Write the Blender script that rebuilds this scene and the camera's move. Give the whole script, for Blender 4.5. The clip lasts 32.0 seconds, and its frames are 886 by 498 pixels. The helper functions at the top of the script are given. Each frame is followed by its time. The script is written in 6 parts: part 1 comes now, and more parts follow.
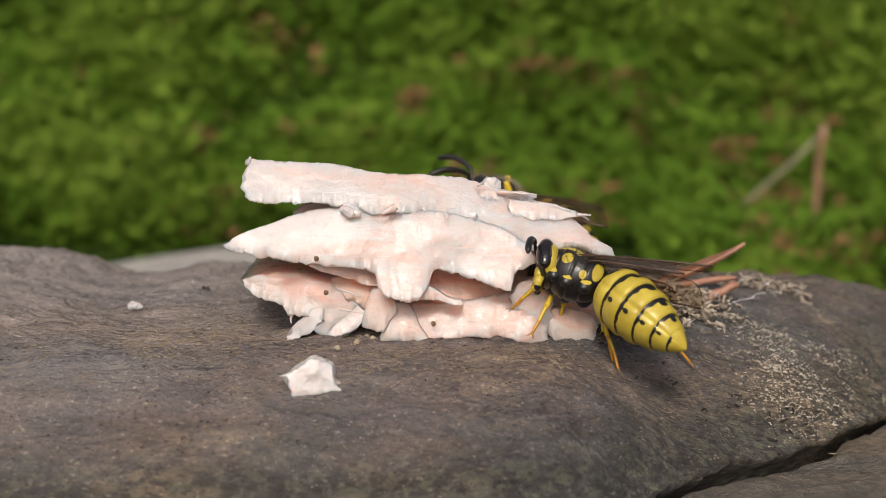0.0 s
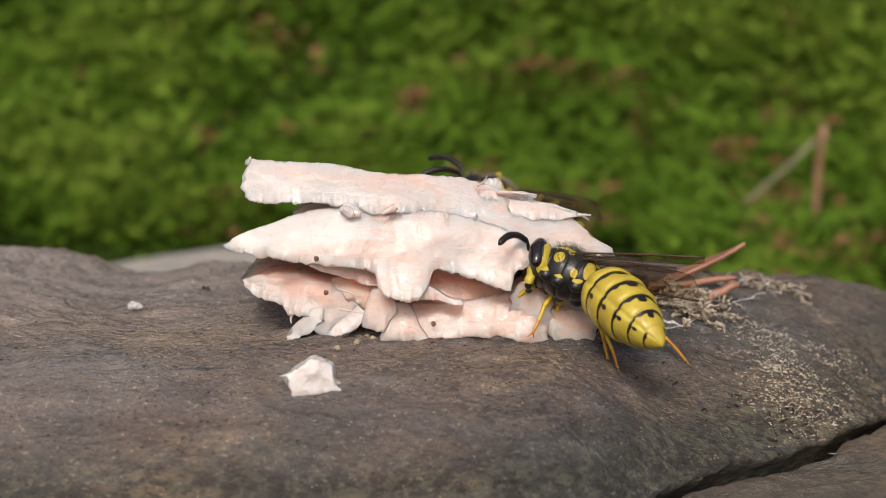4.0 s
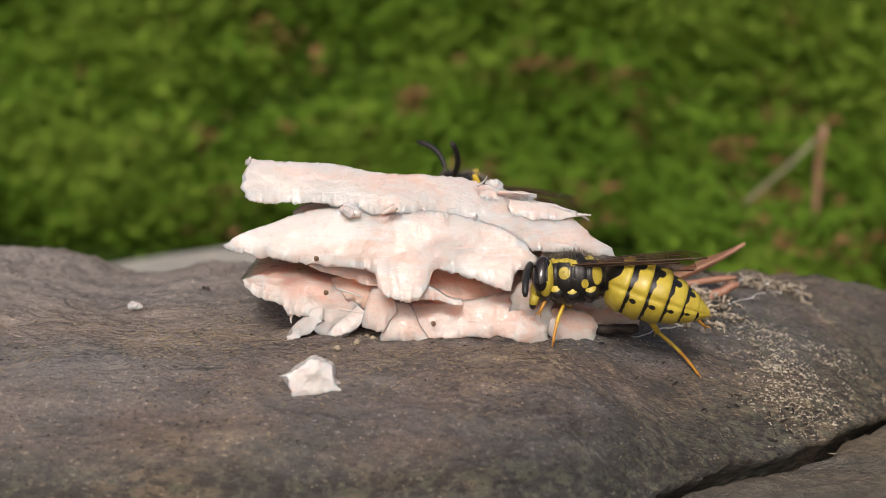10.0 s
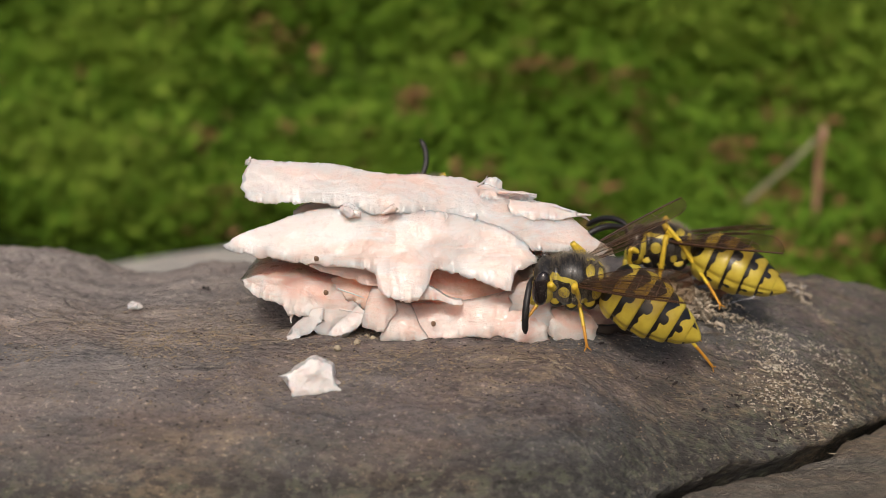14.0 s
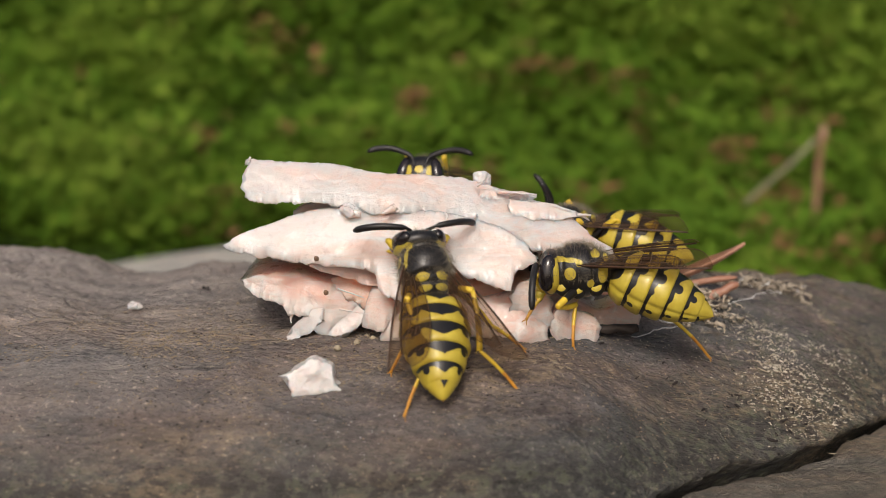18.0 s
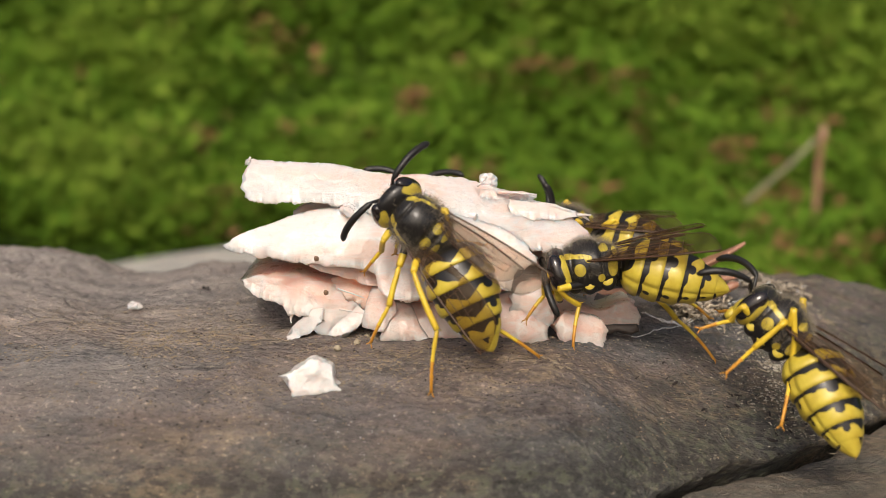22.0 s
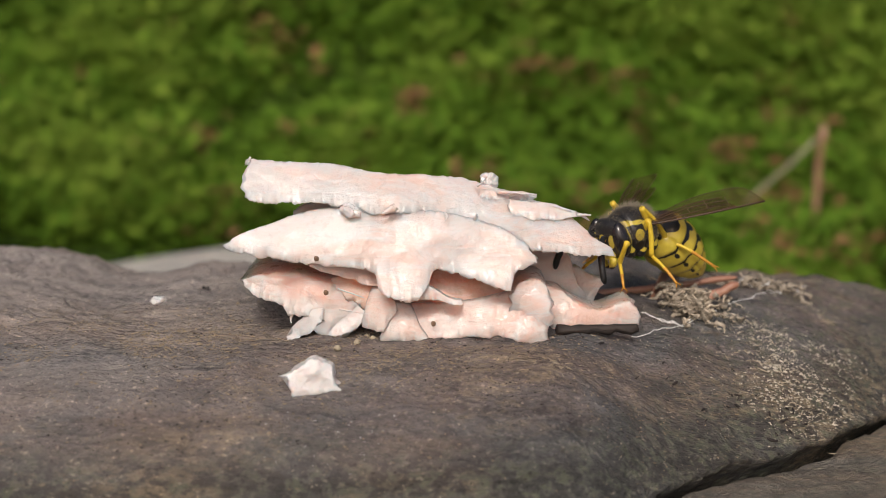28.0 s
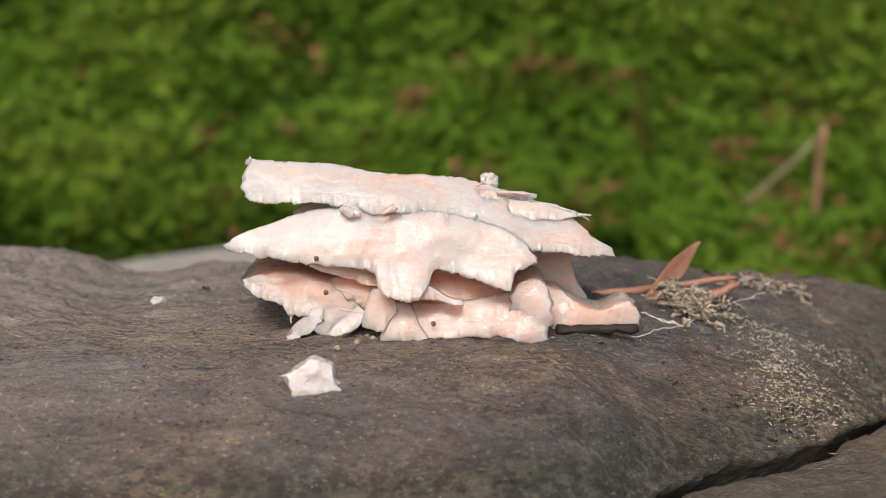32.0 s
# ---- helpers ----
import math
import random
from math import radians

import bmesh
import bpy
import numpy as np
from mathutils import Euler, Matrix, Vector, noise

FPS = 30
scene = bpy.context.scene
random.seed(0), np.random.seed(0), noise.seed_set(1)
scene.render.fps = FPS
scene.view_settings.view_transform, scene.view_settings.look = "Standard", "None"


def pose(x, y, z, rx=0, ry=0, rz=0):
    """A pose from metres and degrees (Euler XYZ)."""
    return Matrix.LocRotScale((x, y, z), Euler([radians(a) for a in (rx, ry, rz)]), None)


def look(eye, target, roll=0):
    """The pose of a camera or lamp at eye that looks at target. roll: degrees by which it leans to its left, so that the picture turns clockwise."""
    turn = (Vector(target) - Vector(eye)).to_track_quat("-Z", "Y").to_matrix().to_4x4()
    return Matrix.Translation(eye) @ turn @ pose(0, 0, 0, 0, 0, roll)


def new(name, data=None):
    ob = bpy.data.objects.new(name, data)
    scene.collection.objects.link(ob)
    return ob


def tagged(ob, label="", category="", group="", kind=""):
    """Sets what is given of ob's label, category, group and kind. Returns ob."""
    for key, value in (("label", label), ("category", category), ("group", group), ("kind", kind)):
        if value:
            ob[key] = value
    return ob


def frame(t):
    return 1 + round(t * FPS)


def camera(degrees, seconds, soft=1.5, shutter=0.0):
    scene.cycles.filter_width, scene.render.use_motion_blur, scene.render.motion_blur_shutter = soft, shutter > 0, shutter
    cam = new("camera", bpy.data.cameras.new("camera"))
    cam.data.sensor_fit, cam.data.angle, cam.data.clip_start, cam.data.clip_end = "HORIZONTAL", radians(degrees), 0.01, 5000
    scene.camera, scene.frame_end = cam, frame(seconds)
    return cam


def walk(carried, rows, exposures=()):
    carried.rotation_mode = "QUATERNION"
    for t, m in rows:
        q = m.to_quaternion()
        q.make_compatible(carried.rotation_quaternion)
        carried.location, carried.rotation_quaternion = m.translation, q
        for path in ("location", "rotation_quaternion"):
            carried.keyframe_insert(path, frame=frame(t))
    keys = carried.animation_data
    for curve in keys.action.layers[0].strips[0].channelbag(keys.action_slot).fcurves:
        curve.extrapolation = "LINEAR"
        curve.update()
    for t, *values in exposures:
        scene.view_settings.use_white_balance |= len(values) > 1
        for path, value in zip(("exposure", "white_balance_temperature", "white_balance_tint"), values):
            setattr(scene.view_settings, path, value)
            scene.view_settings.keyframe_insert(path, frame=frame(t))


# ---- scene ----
MM = 0.001
cam = camera(40, 32.0, soft=0.8, shutter=0.4)
cam.data.dof.use_dof = True
cam.data.dof.focus_distance = 0.0890
cam.data.dof.aperture_fstop = 34
EYE, AIM = (0.0, -0.086, 0.025), (0.0, 0.0, 0.00672)
walk(cam, [(0, look(EYE, AIM)), (32, look(EYE, AIM))],
     exposures=[(0, -0.51, 6650, 12), (14, -0.53, 6750, 12), (17, -0.55, 6790, 11), (18.2, -0.55, 6740, 11), (19.2, -0.31, 6850, 10), (20, -0.28, 6880, 10), (23, -0.26, 6940, 10), (25.5, -0.31, 6880, 10), (28, -0.51, 6650, 12), (32, -0.51, 6650, 12)])

# ---- world and sun ----
SUN_UP, SUN_TURN = radians(45), radians(188)
world = bpy.data.worlds.new("sky")
scene.world = world
world.use_nodes = True
wn = world.node_tree.nodes
sky = wn.new("ShaderNodeTexSky")
sky.sky_type = "NISHITA"
sky.sun_disc = False
sky.sun_elevation, sky.sun_rotation = SUN_UP, SUN_TURN
sky.dust_density = 6.0
wn["Background"].inputs[1].default_value = 0.15
world.node_tree.links.new(sky.outputs[0], wn["Background"].inputs[0])
sun = new("sun", bpy.data.lights.new("sun", "SUN"))
sun.data.energy, sun.data.angle, sun.data.color = 2.5, radians(16), (1.0, 0.955, 0.905)
sun_dir = Vector((math.sin(SUN_TURN) * math.cos(SUN_UP), math.cos(SUN_TURN) * math.cos(SUN_UP), math.sin(SUN_UP)))
sun.matrix_world = look(sun_dir, (0, 0, 0))


# ---- materials ----
def material(name, rough=0.6, coat=0.0):
    m = bpy.data.materials.new(name)
    m.use_nodes = True
    b = m.node_tree.nodes["Principled BSDF"]
    b.inputs["Roughness"].default_value = rough
    b.inputs["Coat Weight"].default_value = coat
    return m, m.node_tree, b


def node(tree, kind, **values):
    n = tree.nodes.new(kind)
    for key, value in values.items():
        n.inputs[key.replace("_", " ")].default_value = value
    return n


def noise_tex(tree, scale, detail=4.0, rough=0.6, warp=0.0, stretch=None):
    """Noise on the thing's own coordinates, in cycles a metre."""
    co = tree.nodes.new("ShaderNodeTexCoord")
    n = node(tree, "ShaderNodeTexNoise", Scale=scale, Detail=detail, Roughness=rough, Distortion=warp)
    if stretch:
        mp = node(tree, "ShaderNodeMapping", Scale=stretch)
        tree.links.new(co.outputs["Object"], mp.inputs[0])
        tree.links.new(mp.outputs[0], n.inputs["Vector"])
    else:
        tree.links.new(co.outputs["Object"], n.inputs["Vector"])
    return n.outputs["Fac"]


def ramp(tree, fac, *stops):
    r = tree.nodes.new("ShaderNodeValToRGB")
    while len(r.color_ramp.elements) < len(stops):
        r.color_ramp.elements.new(0.5)
    for e, (at, colour) in zip(r.color_ramp.elements, stops):
        e.position, e.color = at, (*colour, 1)
    tree.links.new(fac, r.inputs[0])
    return r.outputs[0]


def blend(tree, fac, a, b, how="MIX"):
    mx = tree.nodes.new("ShaderNodeMix")
    mx.data_type, mx.blend_type = "RGBA", how
    for sock, v in ((mx.inputs[0], fac), (mx.inputs[6], a), (mx.inputs[7], b)):
        if isinstance(v, bpy.types.NodeSocket):
            tree.links.new(v, sock)
        else:
            sock.default_value = v if isinstance(v, float) else (*v, 1)
    return mx.outputs[2]


def bump(tree, bsdf, fac, strength, distance):
    b = node(tree, "ShaderNodeBump", Strength=strength, Distance=distance)
    tree.links.new(fac, b.inputs["Height"])
    tree.links.new(b.outputs[0], bsdf.inputs["Normal"])


def span(tree, sock, a, b, c=0.0, d=1.0):
    """A value mapped from a..b to c..d and held there."""
    n = node(tree, "ShaderNodeMapRange")
    for i, v in ((1, a), (2, b), (3, c), (4, d)):
        n.inputs[i].default_value = v
    tree.links.new(sock, n.inputs[0])
    return n.outputs[0]


def times(tree, *socks):
    out = socks[0]
    for sock in socks[1:]:
        n = node(tree, "ShaderNodeMath")
        n.operation = "MULTIPLY"
        tree.links.new(out, n.inputs[0])
        tree.links.new(sock, n.inputs[1])
        out = n.outputs[0]
    return out


def stone_material(name, warm, cool, pale, green=0.7, crust=0.6, lie=0.28):
    """Fine-grained slate: warm and cool bands, tan weathered grain, grey-green algae low down and at the damp end."""
    m, tr, b = material(name, 0.55)
    b.inputs["Specular IOR Level"].default_value = 0.45
    co = tr.nodes.new("ShaderNodeTexCoord")
    sep = tr.nodes.new("ShaderNodeSeparateXYZ")
    tr.links.new(co.outputs["Object"], sep.inputs[0])
    x, z = sep.outputs[0], sep.outputs[2]
    bands = noise_tex(tr, 110, 5, 0.62, 0.7, (0.45, 1.1, 1))
    layers = noise_tex(tr, 420, 7, 0.68, 0.5, (lie, 1.2, 1))
    mottle = noise_tex(tr, 1150, 6, 0.72, 0.25, (0.8, 1.1, 1))
    fine = noise_tex(tr, 2600, 4, 0.7, 0.1, (0.6, 1.2, 1))
    c = ramp(tr, bands, (0.40, cool), (0.54, warm), (0.66, tuple(v * k for v, k in zip(warm, (1.15, 1.02, 0.85)))))
    c = blend(tr, ramp(tr, noise_tex(tr, 48, 4, 0.6, 0.4), (0.48, (0, 0, 0)), (0.68, (0.55, 0.55, 0.55))), c, pale)
    c = blend(tr, 1.0, c, ramp(tr, layers, (0.34, (0.60, 0.60, 0.61)), (0.64, (1.34, 1.33, 1.31))), "MULTIPLY")
    c = blend(tr, 1.0, c, ramp(tr, fine, (0.36, (0.70, 0.70, 0.70)), (0.62, (1.30, 1.29, 1.27))), "MULTIPLY")
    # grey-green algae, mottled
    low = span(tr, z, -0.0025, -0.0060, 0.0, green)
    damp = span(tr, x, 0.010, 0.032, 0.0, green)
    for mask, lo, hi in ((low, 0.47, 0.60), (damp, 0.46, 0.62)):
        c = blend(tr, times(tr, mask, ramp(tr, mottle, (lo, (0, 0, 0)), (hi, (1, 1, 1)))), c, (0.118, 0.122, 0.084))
    # dark stain low down, deepened to paint in shade on the front slope
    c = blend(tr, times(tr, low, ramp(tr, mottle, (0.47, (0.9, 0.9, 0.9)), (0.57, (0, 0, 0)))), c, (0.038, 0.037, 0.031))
    # tan weathered grain in patches
    patch = ramp(tr, noise_tex(tr, 80, 4, 0.6, 0.4, (0.6, 1.3, 1)), (0.45, (0, 0, 0)), (0.62, (1, 1, 1)))
    grain = ramp(tr, noise_tex(tr, 1700, 5, 0.72, 0.3, (0.42, 1.2, 1)), (0.49, (0, 0, 0)), (0.57, (crust, crust, crust)))
    c = blend(tr, times(tr, patch, grain), c, (0.34, 0.265, 0.17))
    film = ramp(tr, noise_tex(tr, 260, 6, 0.7, 0.5, (0.4, 1.2, 1)), (0.50, (0, 0, 0)), (0.70, (0.4 * crust, 0.4 * crust, 0.4 * crust)))
    c = blend(tr, times(tr, patch, film), c, (0.27, 0.20, 0.14))
    # dry pale dust, thickest at the far end, also painting in brighter light there
    dust_and_light = times(tr, times(tr, span(tr, x, 0.004, -0.022, 0.0, 1.0), span(tr, z, -0.006, -0.001, 0.2, 1.0)), span(tr, sep.outputs[1], 0.0, 0.016, 0.5, 1.0))
    c = blend(tr, times(tr, dust_and_light, ramp(tr, noise_tex(tr, 330, 7, 0.72, 0.5, (0.4, 1.2, 1)), (0.34, (0.2, 0.2, 0.2)), (0.58, (1, 1, 1)))), c, (0.37, 0.325, 0.295))
    # crisp grains and chips
    chip = noise_tex(tr, 3800, 4, 0.65, 0.2, (0.6, 1.0, 1))
    c = blend(tr, 1.0, c, ramp(tr, chip, (0.33, (0.45, 0.45, 0.45)), (0.40, (1, 1, 1)), (0.60, (1, 1, 1)), (0.67, (2.2, 2.1, 1.95))), "MULTIPLY")
    # pale mineral flecks and dark pits
    fleck = ramp(tr, noise_tex(tr, 3000, 2, 0.5, 0.0, (0.6, 1, 1)), (0.66, (0, 0, 0)), (0.70, (0.8, 0.8, 0.8)))
    wide = ramp(tr, noise_tex(tr, 120, 3, 0.6, 0.2), (0.44, (0.05, 0.05, 0.05)), (0.62, (1, 1, 1)))
    c = blend(tr, times(tr, fleck, wide), c, (0.46, 0.41, 0.32))
    pits = ramp(tr, noise_tex(tr, 3300, 3, 0.6, 0.0, (0.5, 1.2, 1)), (0.29, (0.6, 0.6, 0.6)), (0.36, (0, 0, 0)))
    c = blend(tr, pits, c, (0.03, 0.026, 0.024))
    tr.links.new(c, b.inputs["Base Color"])
    tr.links.new(ramp(tr, layers, (0.3, (0.40, 0.40, 0.40)), (0.7, (0.62, 0.62, 0.62))), b.inputs["Roughness"])
    add = node(tr, "ShaderNodeMath")
    add.operation = "MULTIPLY_ADD"
    add.inputs[1].default_value = 0.35
    tr.links.new(fine, add.inputs[0])
    tr.links.new(layers, add.inputs[2])
    bump(tr, b, add.outputs[0], 1.0, 0.0014)
    return m


def meat_material(name, pale, pink, lean, depth=0.0036):
    """Moist cooked meat: pale flesh with pinker clouds, fine fibres and a wet skin."""
    m, tr, b = material(name, 0.42, 0.6)
    b.inputs["Coat Roughness"].default_value = 0.10
    big = noise_tex(tr, 130, 4, 0.6, 0.8, (0.7, 1, 1.2))
    fibre = noise_tex(tr, 620, 6, 0.7, 1.2, (0.45, 1, 1.3))
    pores = noise_tex(tr, 2400, 5, 0.75, 0.3)
    c = ramp(tr, big, (0.40, pink), (0.57, pale))
    c = blend(tr, ramp(tr, fibre, (0.46, (0, 0, 0)), (0.68, (0.85, 0.85, 0.85))), c, lean)
    c = blend(tr, ramp(tr, pores, (0.30, (0.45, 0.45, 0.45)), (0.42, (0, 0, 0))), c, pink)
    tr.links.new(c, b.inputs["Base Color"])
    b.inputs["Subsurface Weight"].default_value = 0.9
    b.inputs["Subsurface Radius"].default_value = (1.0, 0.66, 0.55)
    b.inputs["Subsurface Scale"].default_value = depth
    tr.links.new(ramp(tr, noise_tex(tr, 900, 4, 0.7), (0.38, (0.22, 0.22, 0.22)), (0.62, (0.55, 0.55, 0.55))), b.inputs["Roughness"])
    add = node(tr, "ShaderNodeMath")
    add.operation = "MULTIPLY_ADD"
    add.inputs[1].default_value = 0.7
    tr.links.new(pores, add.inputs[0])
    tr.links.new(fibre, add.inputs[2])
    bump(tr, b, add.outputs[0], 0.5, 0.00015)
    wet = node(tr, "ShaderNodeBump", Strength=0.65, Distance=0.00012)
    tr.links.new(noise_tex(tr, 2900, 3, 0.6, 0.6, (0.6, 1, 1)), wet.inputs["Height"])
    tr.links.new(wet.outputs[0], b.inputs["Coat Normal"])
    return m


def plain(name, lo, hi, scale, rough=0.5, coat=0.0, relief=0.3, height=0.0001, stretch=None):
    m, tr, b = material(name, rough, coat)
    n = noise_tex(tr, scale, 5, 0.65, 0.3, stretch)
    tr.links.new(ramp(tr, n, (0.32, lo), (0.68, hi)), b.inputs["Base Color"])
    bump(tr, b, n, relief, height)
    return m


def cuticle(name, yellow, deep, black, rough=0.4):
    """Insect shell: the mesh attribute mark says where it is black."""
    m, tr, b = material(name, rough, 0.15)
    at = tr.nodes.new("ShaderNodeAttribute")
    at.attribute_name = "mark"
    y = ramp(tr, noise_tex(tr, 900, 3, 0.6), (0.3, deep), (0.65, yellow))
    k = ramp(tr, at.outputs["Fac"], (0.46, (0, 0, 0)), (0.54, (1, 1, 1)))
    tr.links.new(blend(tr, k, y, black), b.inputs["Base Color"])
    bump(tr, b, noise_tex(tr, 9000, 2, 0.6), 0.35, 0.00003)
    return m


def wing_material():
    m = bpy.data.materials.new("wing_membrane")
    m.use_nodes = True
    tr = m.node_tree
    b = tr.nodes["Principled BSDF"]
    b.inputs["Base Color"].default_value = (0.10, 0.062, 0.036, 1)
    b.inputs["Roughness"].default_value = 0.3
    b.inputs["Specular IOR Level"].default_value = 0.25
    clear = tr.nodes.new("ShaderNodeBsdfTransparent")
    clear.inputs[0].default_value = (0.92, 0.88, 0.83, 1)
    mix = tr.nodes.new("ShaderNodeMixShader")
    f = ramp(tr, noise_tex(tr, 500, 3, 0.6, 0.2, (0.4, 1, 1)), (0.35, (0.10, 0.10, 0.10)), (0.65, (0.20, 0.20, 0.20)))
    tr.links.new(f, mix.inputs[0])
    tr.links.new(clear.outputs[0], mix.inputs[1])
    tr.links.new(b.outputs[0], mix.inputs[2])
    tr.links.new(mix.outputs[0], tr.nodes["Material Output"].inputs[0])
    return m


def leaf_material(name, a, b_, c_):
    m, tr, b = material(name, 0.85)
    b.inputs["Specular IOR Level"].default_value = 0.15
    geo = tr.nodes.new("ShaderNodeNewGeometry")
    c = ramp(tr, geo.outputs["Random Per Island"], (0.0, a), (0.5, b_), (1.0, c_))
    big = noise_tex(tr, 22, 3, 0.6)
    c = blend(tr, ramp(tr, big, (0.4, (0, 0, 0)), (0.65, (0.5, 0.5, 0.5))), c, b_)
    tr.links.new(c, b.inputs["Base Color"])
    b.inputs["Subsurface Weight"].default_value = 0.0
    return m


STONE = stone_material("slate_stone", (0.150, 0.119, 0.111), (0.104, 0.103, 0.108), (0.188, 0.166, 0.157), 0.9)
LOW_STONE = stone_material("lower_stone", (0.22, 0.175, 0.140), (0.165, 0.150, 0.130), (0.25, 0.21, 0.17), 0.35, 0.6, 1.0)
PALE_STONE = stone_material("pale_stone", (0.60, 0.58, 0.535), (0.54, 0.525, 0.49), (0.66, 0.64, 0.60), 0.0, 0.1)
MEAT_WHITE = meat_material("pale_meat", (0.65, 0.58, 0.56), (0.69, 0.485, 0.425), (0.65, 0.63, 0.63))
MEAT_PINK = meat_material("pink_meat", (0.70, 0.565, 0.52), (0.72, 0.43, 0.355), (0.695, 0.625, 0.60))
MEAT_CRUMB = meat_material("white_crumb_meat", (0.64, 0.615, 0.605), (0.64, 0.59, 0.57), (0.65, 0.64, 0.64), 0.0008)
MEAT_THIN = meat_material("torn_meat", (0.66, 0.60, 0.58), (0.68, 0.53, 0.485), (0.66, 0.64, 0.64), 0.0009)
PORE = plain("brown_pore", (0.16, 0.09, 0.055), (0.26, 0.15, 0.09), 900, 0.6)
# pink deepened to paint the glow of light coming through the slices
MEAT_GLOW = meat_material("glow_pink_meat", (0.93, 0.47, 0.36), (0.92, 0.38, 0.27), (0.93, 0.56, 0.46))
SHELL = cuticle("striped_shell", (0.59, 0.475, 0.062), (0.46, 0.340, 0.036), (0.010, 0.009, 0.009), 0.38)
LEG = plain("yellow_leg", (0.58, 0.38, 0.025), (0.72, 0.53, 0.05), 900, 0.35, 0.1)
LEG_BLACK = plain("black_leg", (0.006, 0.005, 0.005), (0.014, 0.012, 0.011), 2000, 0.32, 0.1)
FOOT = plain("orange_foot", (0.44, 0.18, 0.02), (0.60, 0.30, 0.035), 900, 0.4)
ANTENNA = plain("black_antenna", (0.007, 0.006, 0.006), (0.016, 0.014, 0.013), 2500, 0.45)
EYE_BLACK = plain("compound_eye", (0.006, 0.005, 0.006), (0.02, 0.015, 0.015), 500, 0.18, 0.3)
HAIR = plain("grey_hair", (0.12, 0.10, 0.07), (0.26, 0.22, 0.16), 900, 0.6)
WING = wing_material()
VEIN = plain("brown_vein", (0.03, 0.012, 0.005), (0.07, 0.03, 0.012), 900, 0.35)
BARK = plain("red_brown_sheath", (0.27, 0.12, 0.075), (0.46, 0.25, 0.17), 500, 0.35, 0.0, 0.5, 0.0002, (0.2, 1, 1))
DARK_TWIG = plain("dark_twig", (0.008, 0.006, 0.006), (0.04, 0.028, 0.022), 700, 0.7, 0.0, 0.8, 0.0004, (0.3, 1, 1))
STRAW = plain("dry_straw", (0.28, 0.23, 0.16), (0.46, 0.40, 0.29), 900, 0.6)
WEB = plain("white_thread", (0.62, 0.62, 0.6), (0.8, 0.8, 0.78), 900, 0.5)
GREY_LITTER = plain("grey_litter", (0.20, 0.155, 0.11), (0.55, 0.48, 0.38), 1500, 0.7)
TAN = plain("tan_grit", (0.20, 0.15, 0.09), (0.40, 0.31, 0.20), 1500, 0.7)
GRIT = plain("cream_grit", (0.38, 0.34, 0.26), (0.62, 0.57, 0.47), 1500, 0.7)
# moss green darkened to stand for shade between the clumps of fronds
SHADE_MOSS = plain("shade_moss_mat", (0.010, 0.024, 0.003), (0.034, 0.060, 0.008), 90, 0.95, 0.0, 0.8, 0.004)
SOIL = plain("dark_soil", (0.02, 0.016, 0.010), (0.055, 0.042, 0.026), 40, 0.9, 0.0, 0.9, 0.01)
for earth in (SHADE_MOSS, SOIL):
    earth.node_tree.nodes["Principled BSDF"].inputs["Specular IOR Level"].default_value = 0.08
LEAVES = leaf_material("green_fronds", (0.063, 0.134, 0.010), (0.093, 0.180, 0.014), (0.135, 0.222, 0.020))
DEAD = leaf_material("dead_fronds", (0.15, 0.075, 0.032), (0.24, 0.120, 0.055), (0.32, 0.18, 0.09))
TIPS = leaf_material("tip_fronds", (0.098, 0.180, 0.015), (0.135, 0.218, 0.022), (0.180, 0.252, 0.032))


# ---- mesh helpers (millimetres in, metres out) ----
def mesh_of(name, verts, faces, mats, smooth=True, mark=None):
    me = bpy.data.meshes.new(name)
    me.from_pydata([(x * MM, y * MM, z * MM) for x, y, z in verts], [], faces)
    for m in mats:
        me.materials.append(m)
    if smooth:
        me.polygons.foreach_set("use_smooth", [True] * len(faces))
    if mark is not None:
        me.attributes.new("mark", "FLOAT", "POINT").data.foreach_set("value", mark)
    me.update()
    return me


def sheet(fn, nu, nv, ring=True, cap=True, mark=None):
    """A grid of fn(u, v): u along 0..1, v round 0..1, closed at its ends."""
    verts, faces, marks = [], [], []
    for i in range(nu + 1):
        for j in range(nv + (not ring)):
            p = fn(i / nu, j / nv)
            verts.append(p)
            if mark:
                marks.append(mark(i / nu, j / nv, p))
    w = nv if ring else nv + 1
    for i in range(nu):
        for j in range(nv):
            k = (j + 1) % w
            faces.append((i * w + j, i * w + k, (i + 1) * w + k, (i + 1) * w + j))
    if ring and cap:
        faces.append(tuple(range(w))[::-1])
        faces.append(tuple(nu * w + j for j in range(w)))
    return verts, faces, marks


def tube(points, radii, n=8):
    """A round limb along points."""
    pts = [Vector(p) for p in points]
    rings, out, faces = [], [], []
    side = Vector((0.31, 0.86, 0.4))
    for i, p in enumerate(pts):
        d = (pts[min(i + 1, len(pts) - 1)] - pts[max(i - 1, 0)]).normalized()
        a = (side - d * side.dot(d)).normalized()
        b = d.cross(a)
        side = a
        for j in range(n):
            t = j / n * math.tau
            out.append(tuple(p + (a * math.cos(t) + b * math.sin(t)) * radii[i]))
    for i in range(len(pts) - 1):
        for j in range(n):
            k = (j + 1) % n
            faces.append((i * n + j, i * n + k, (i + 1) * n + k, (i + 1) * n + j))
    faces.append(tuple(range(n))[::-1])
    faces.append(tuple((len(pts) - 1) * n + j for j in range(n)))
    return out, faces


def joined(*pieces):
    verts, faces = [], []
    for v, f, *_ in pieces:
        base = len(verts)
        verts += v
        faces += [tuple(i + base for i in q) for q in f]
    return verts, faces


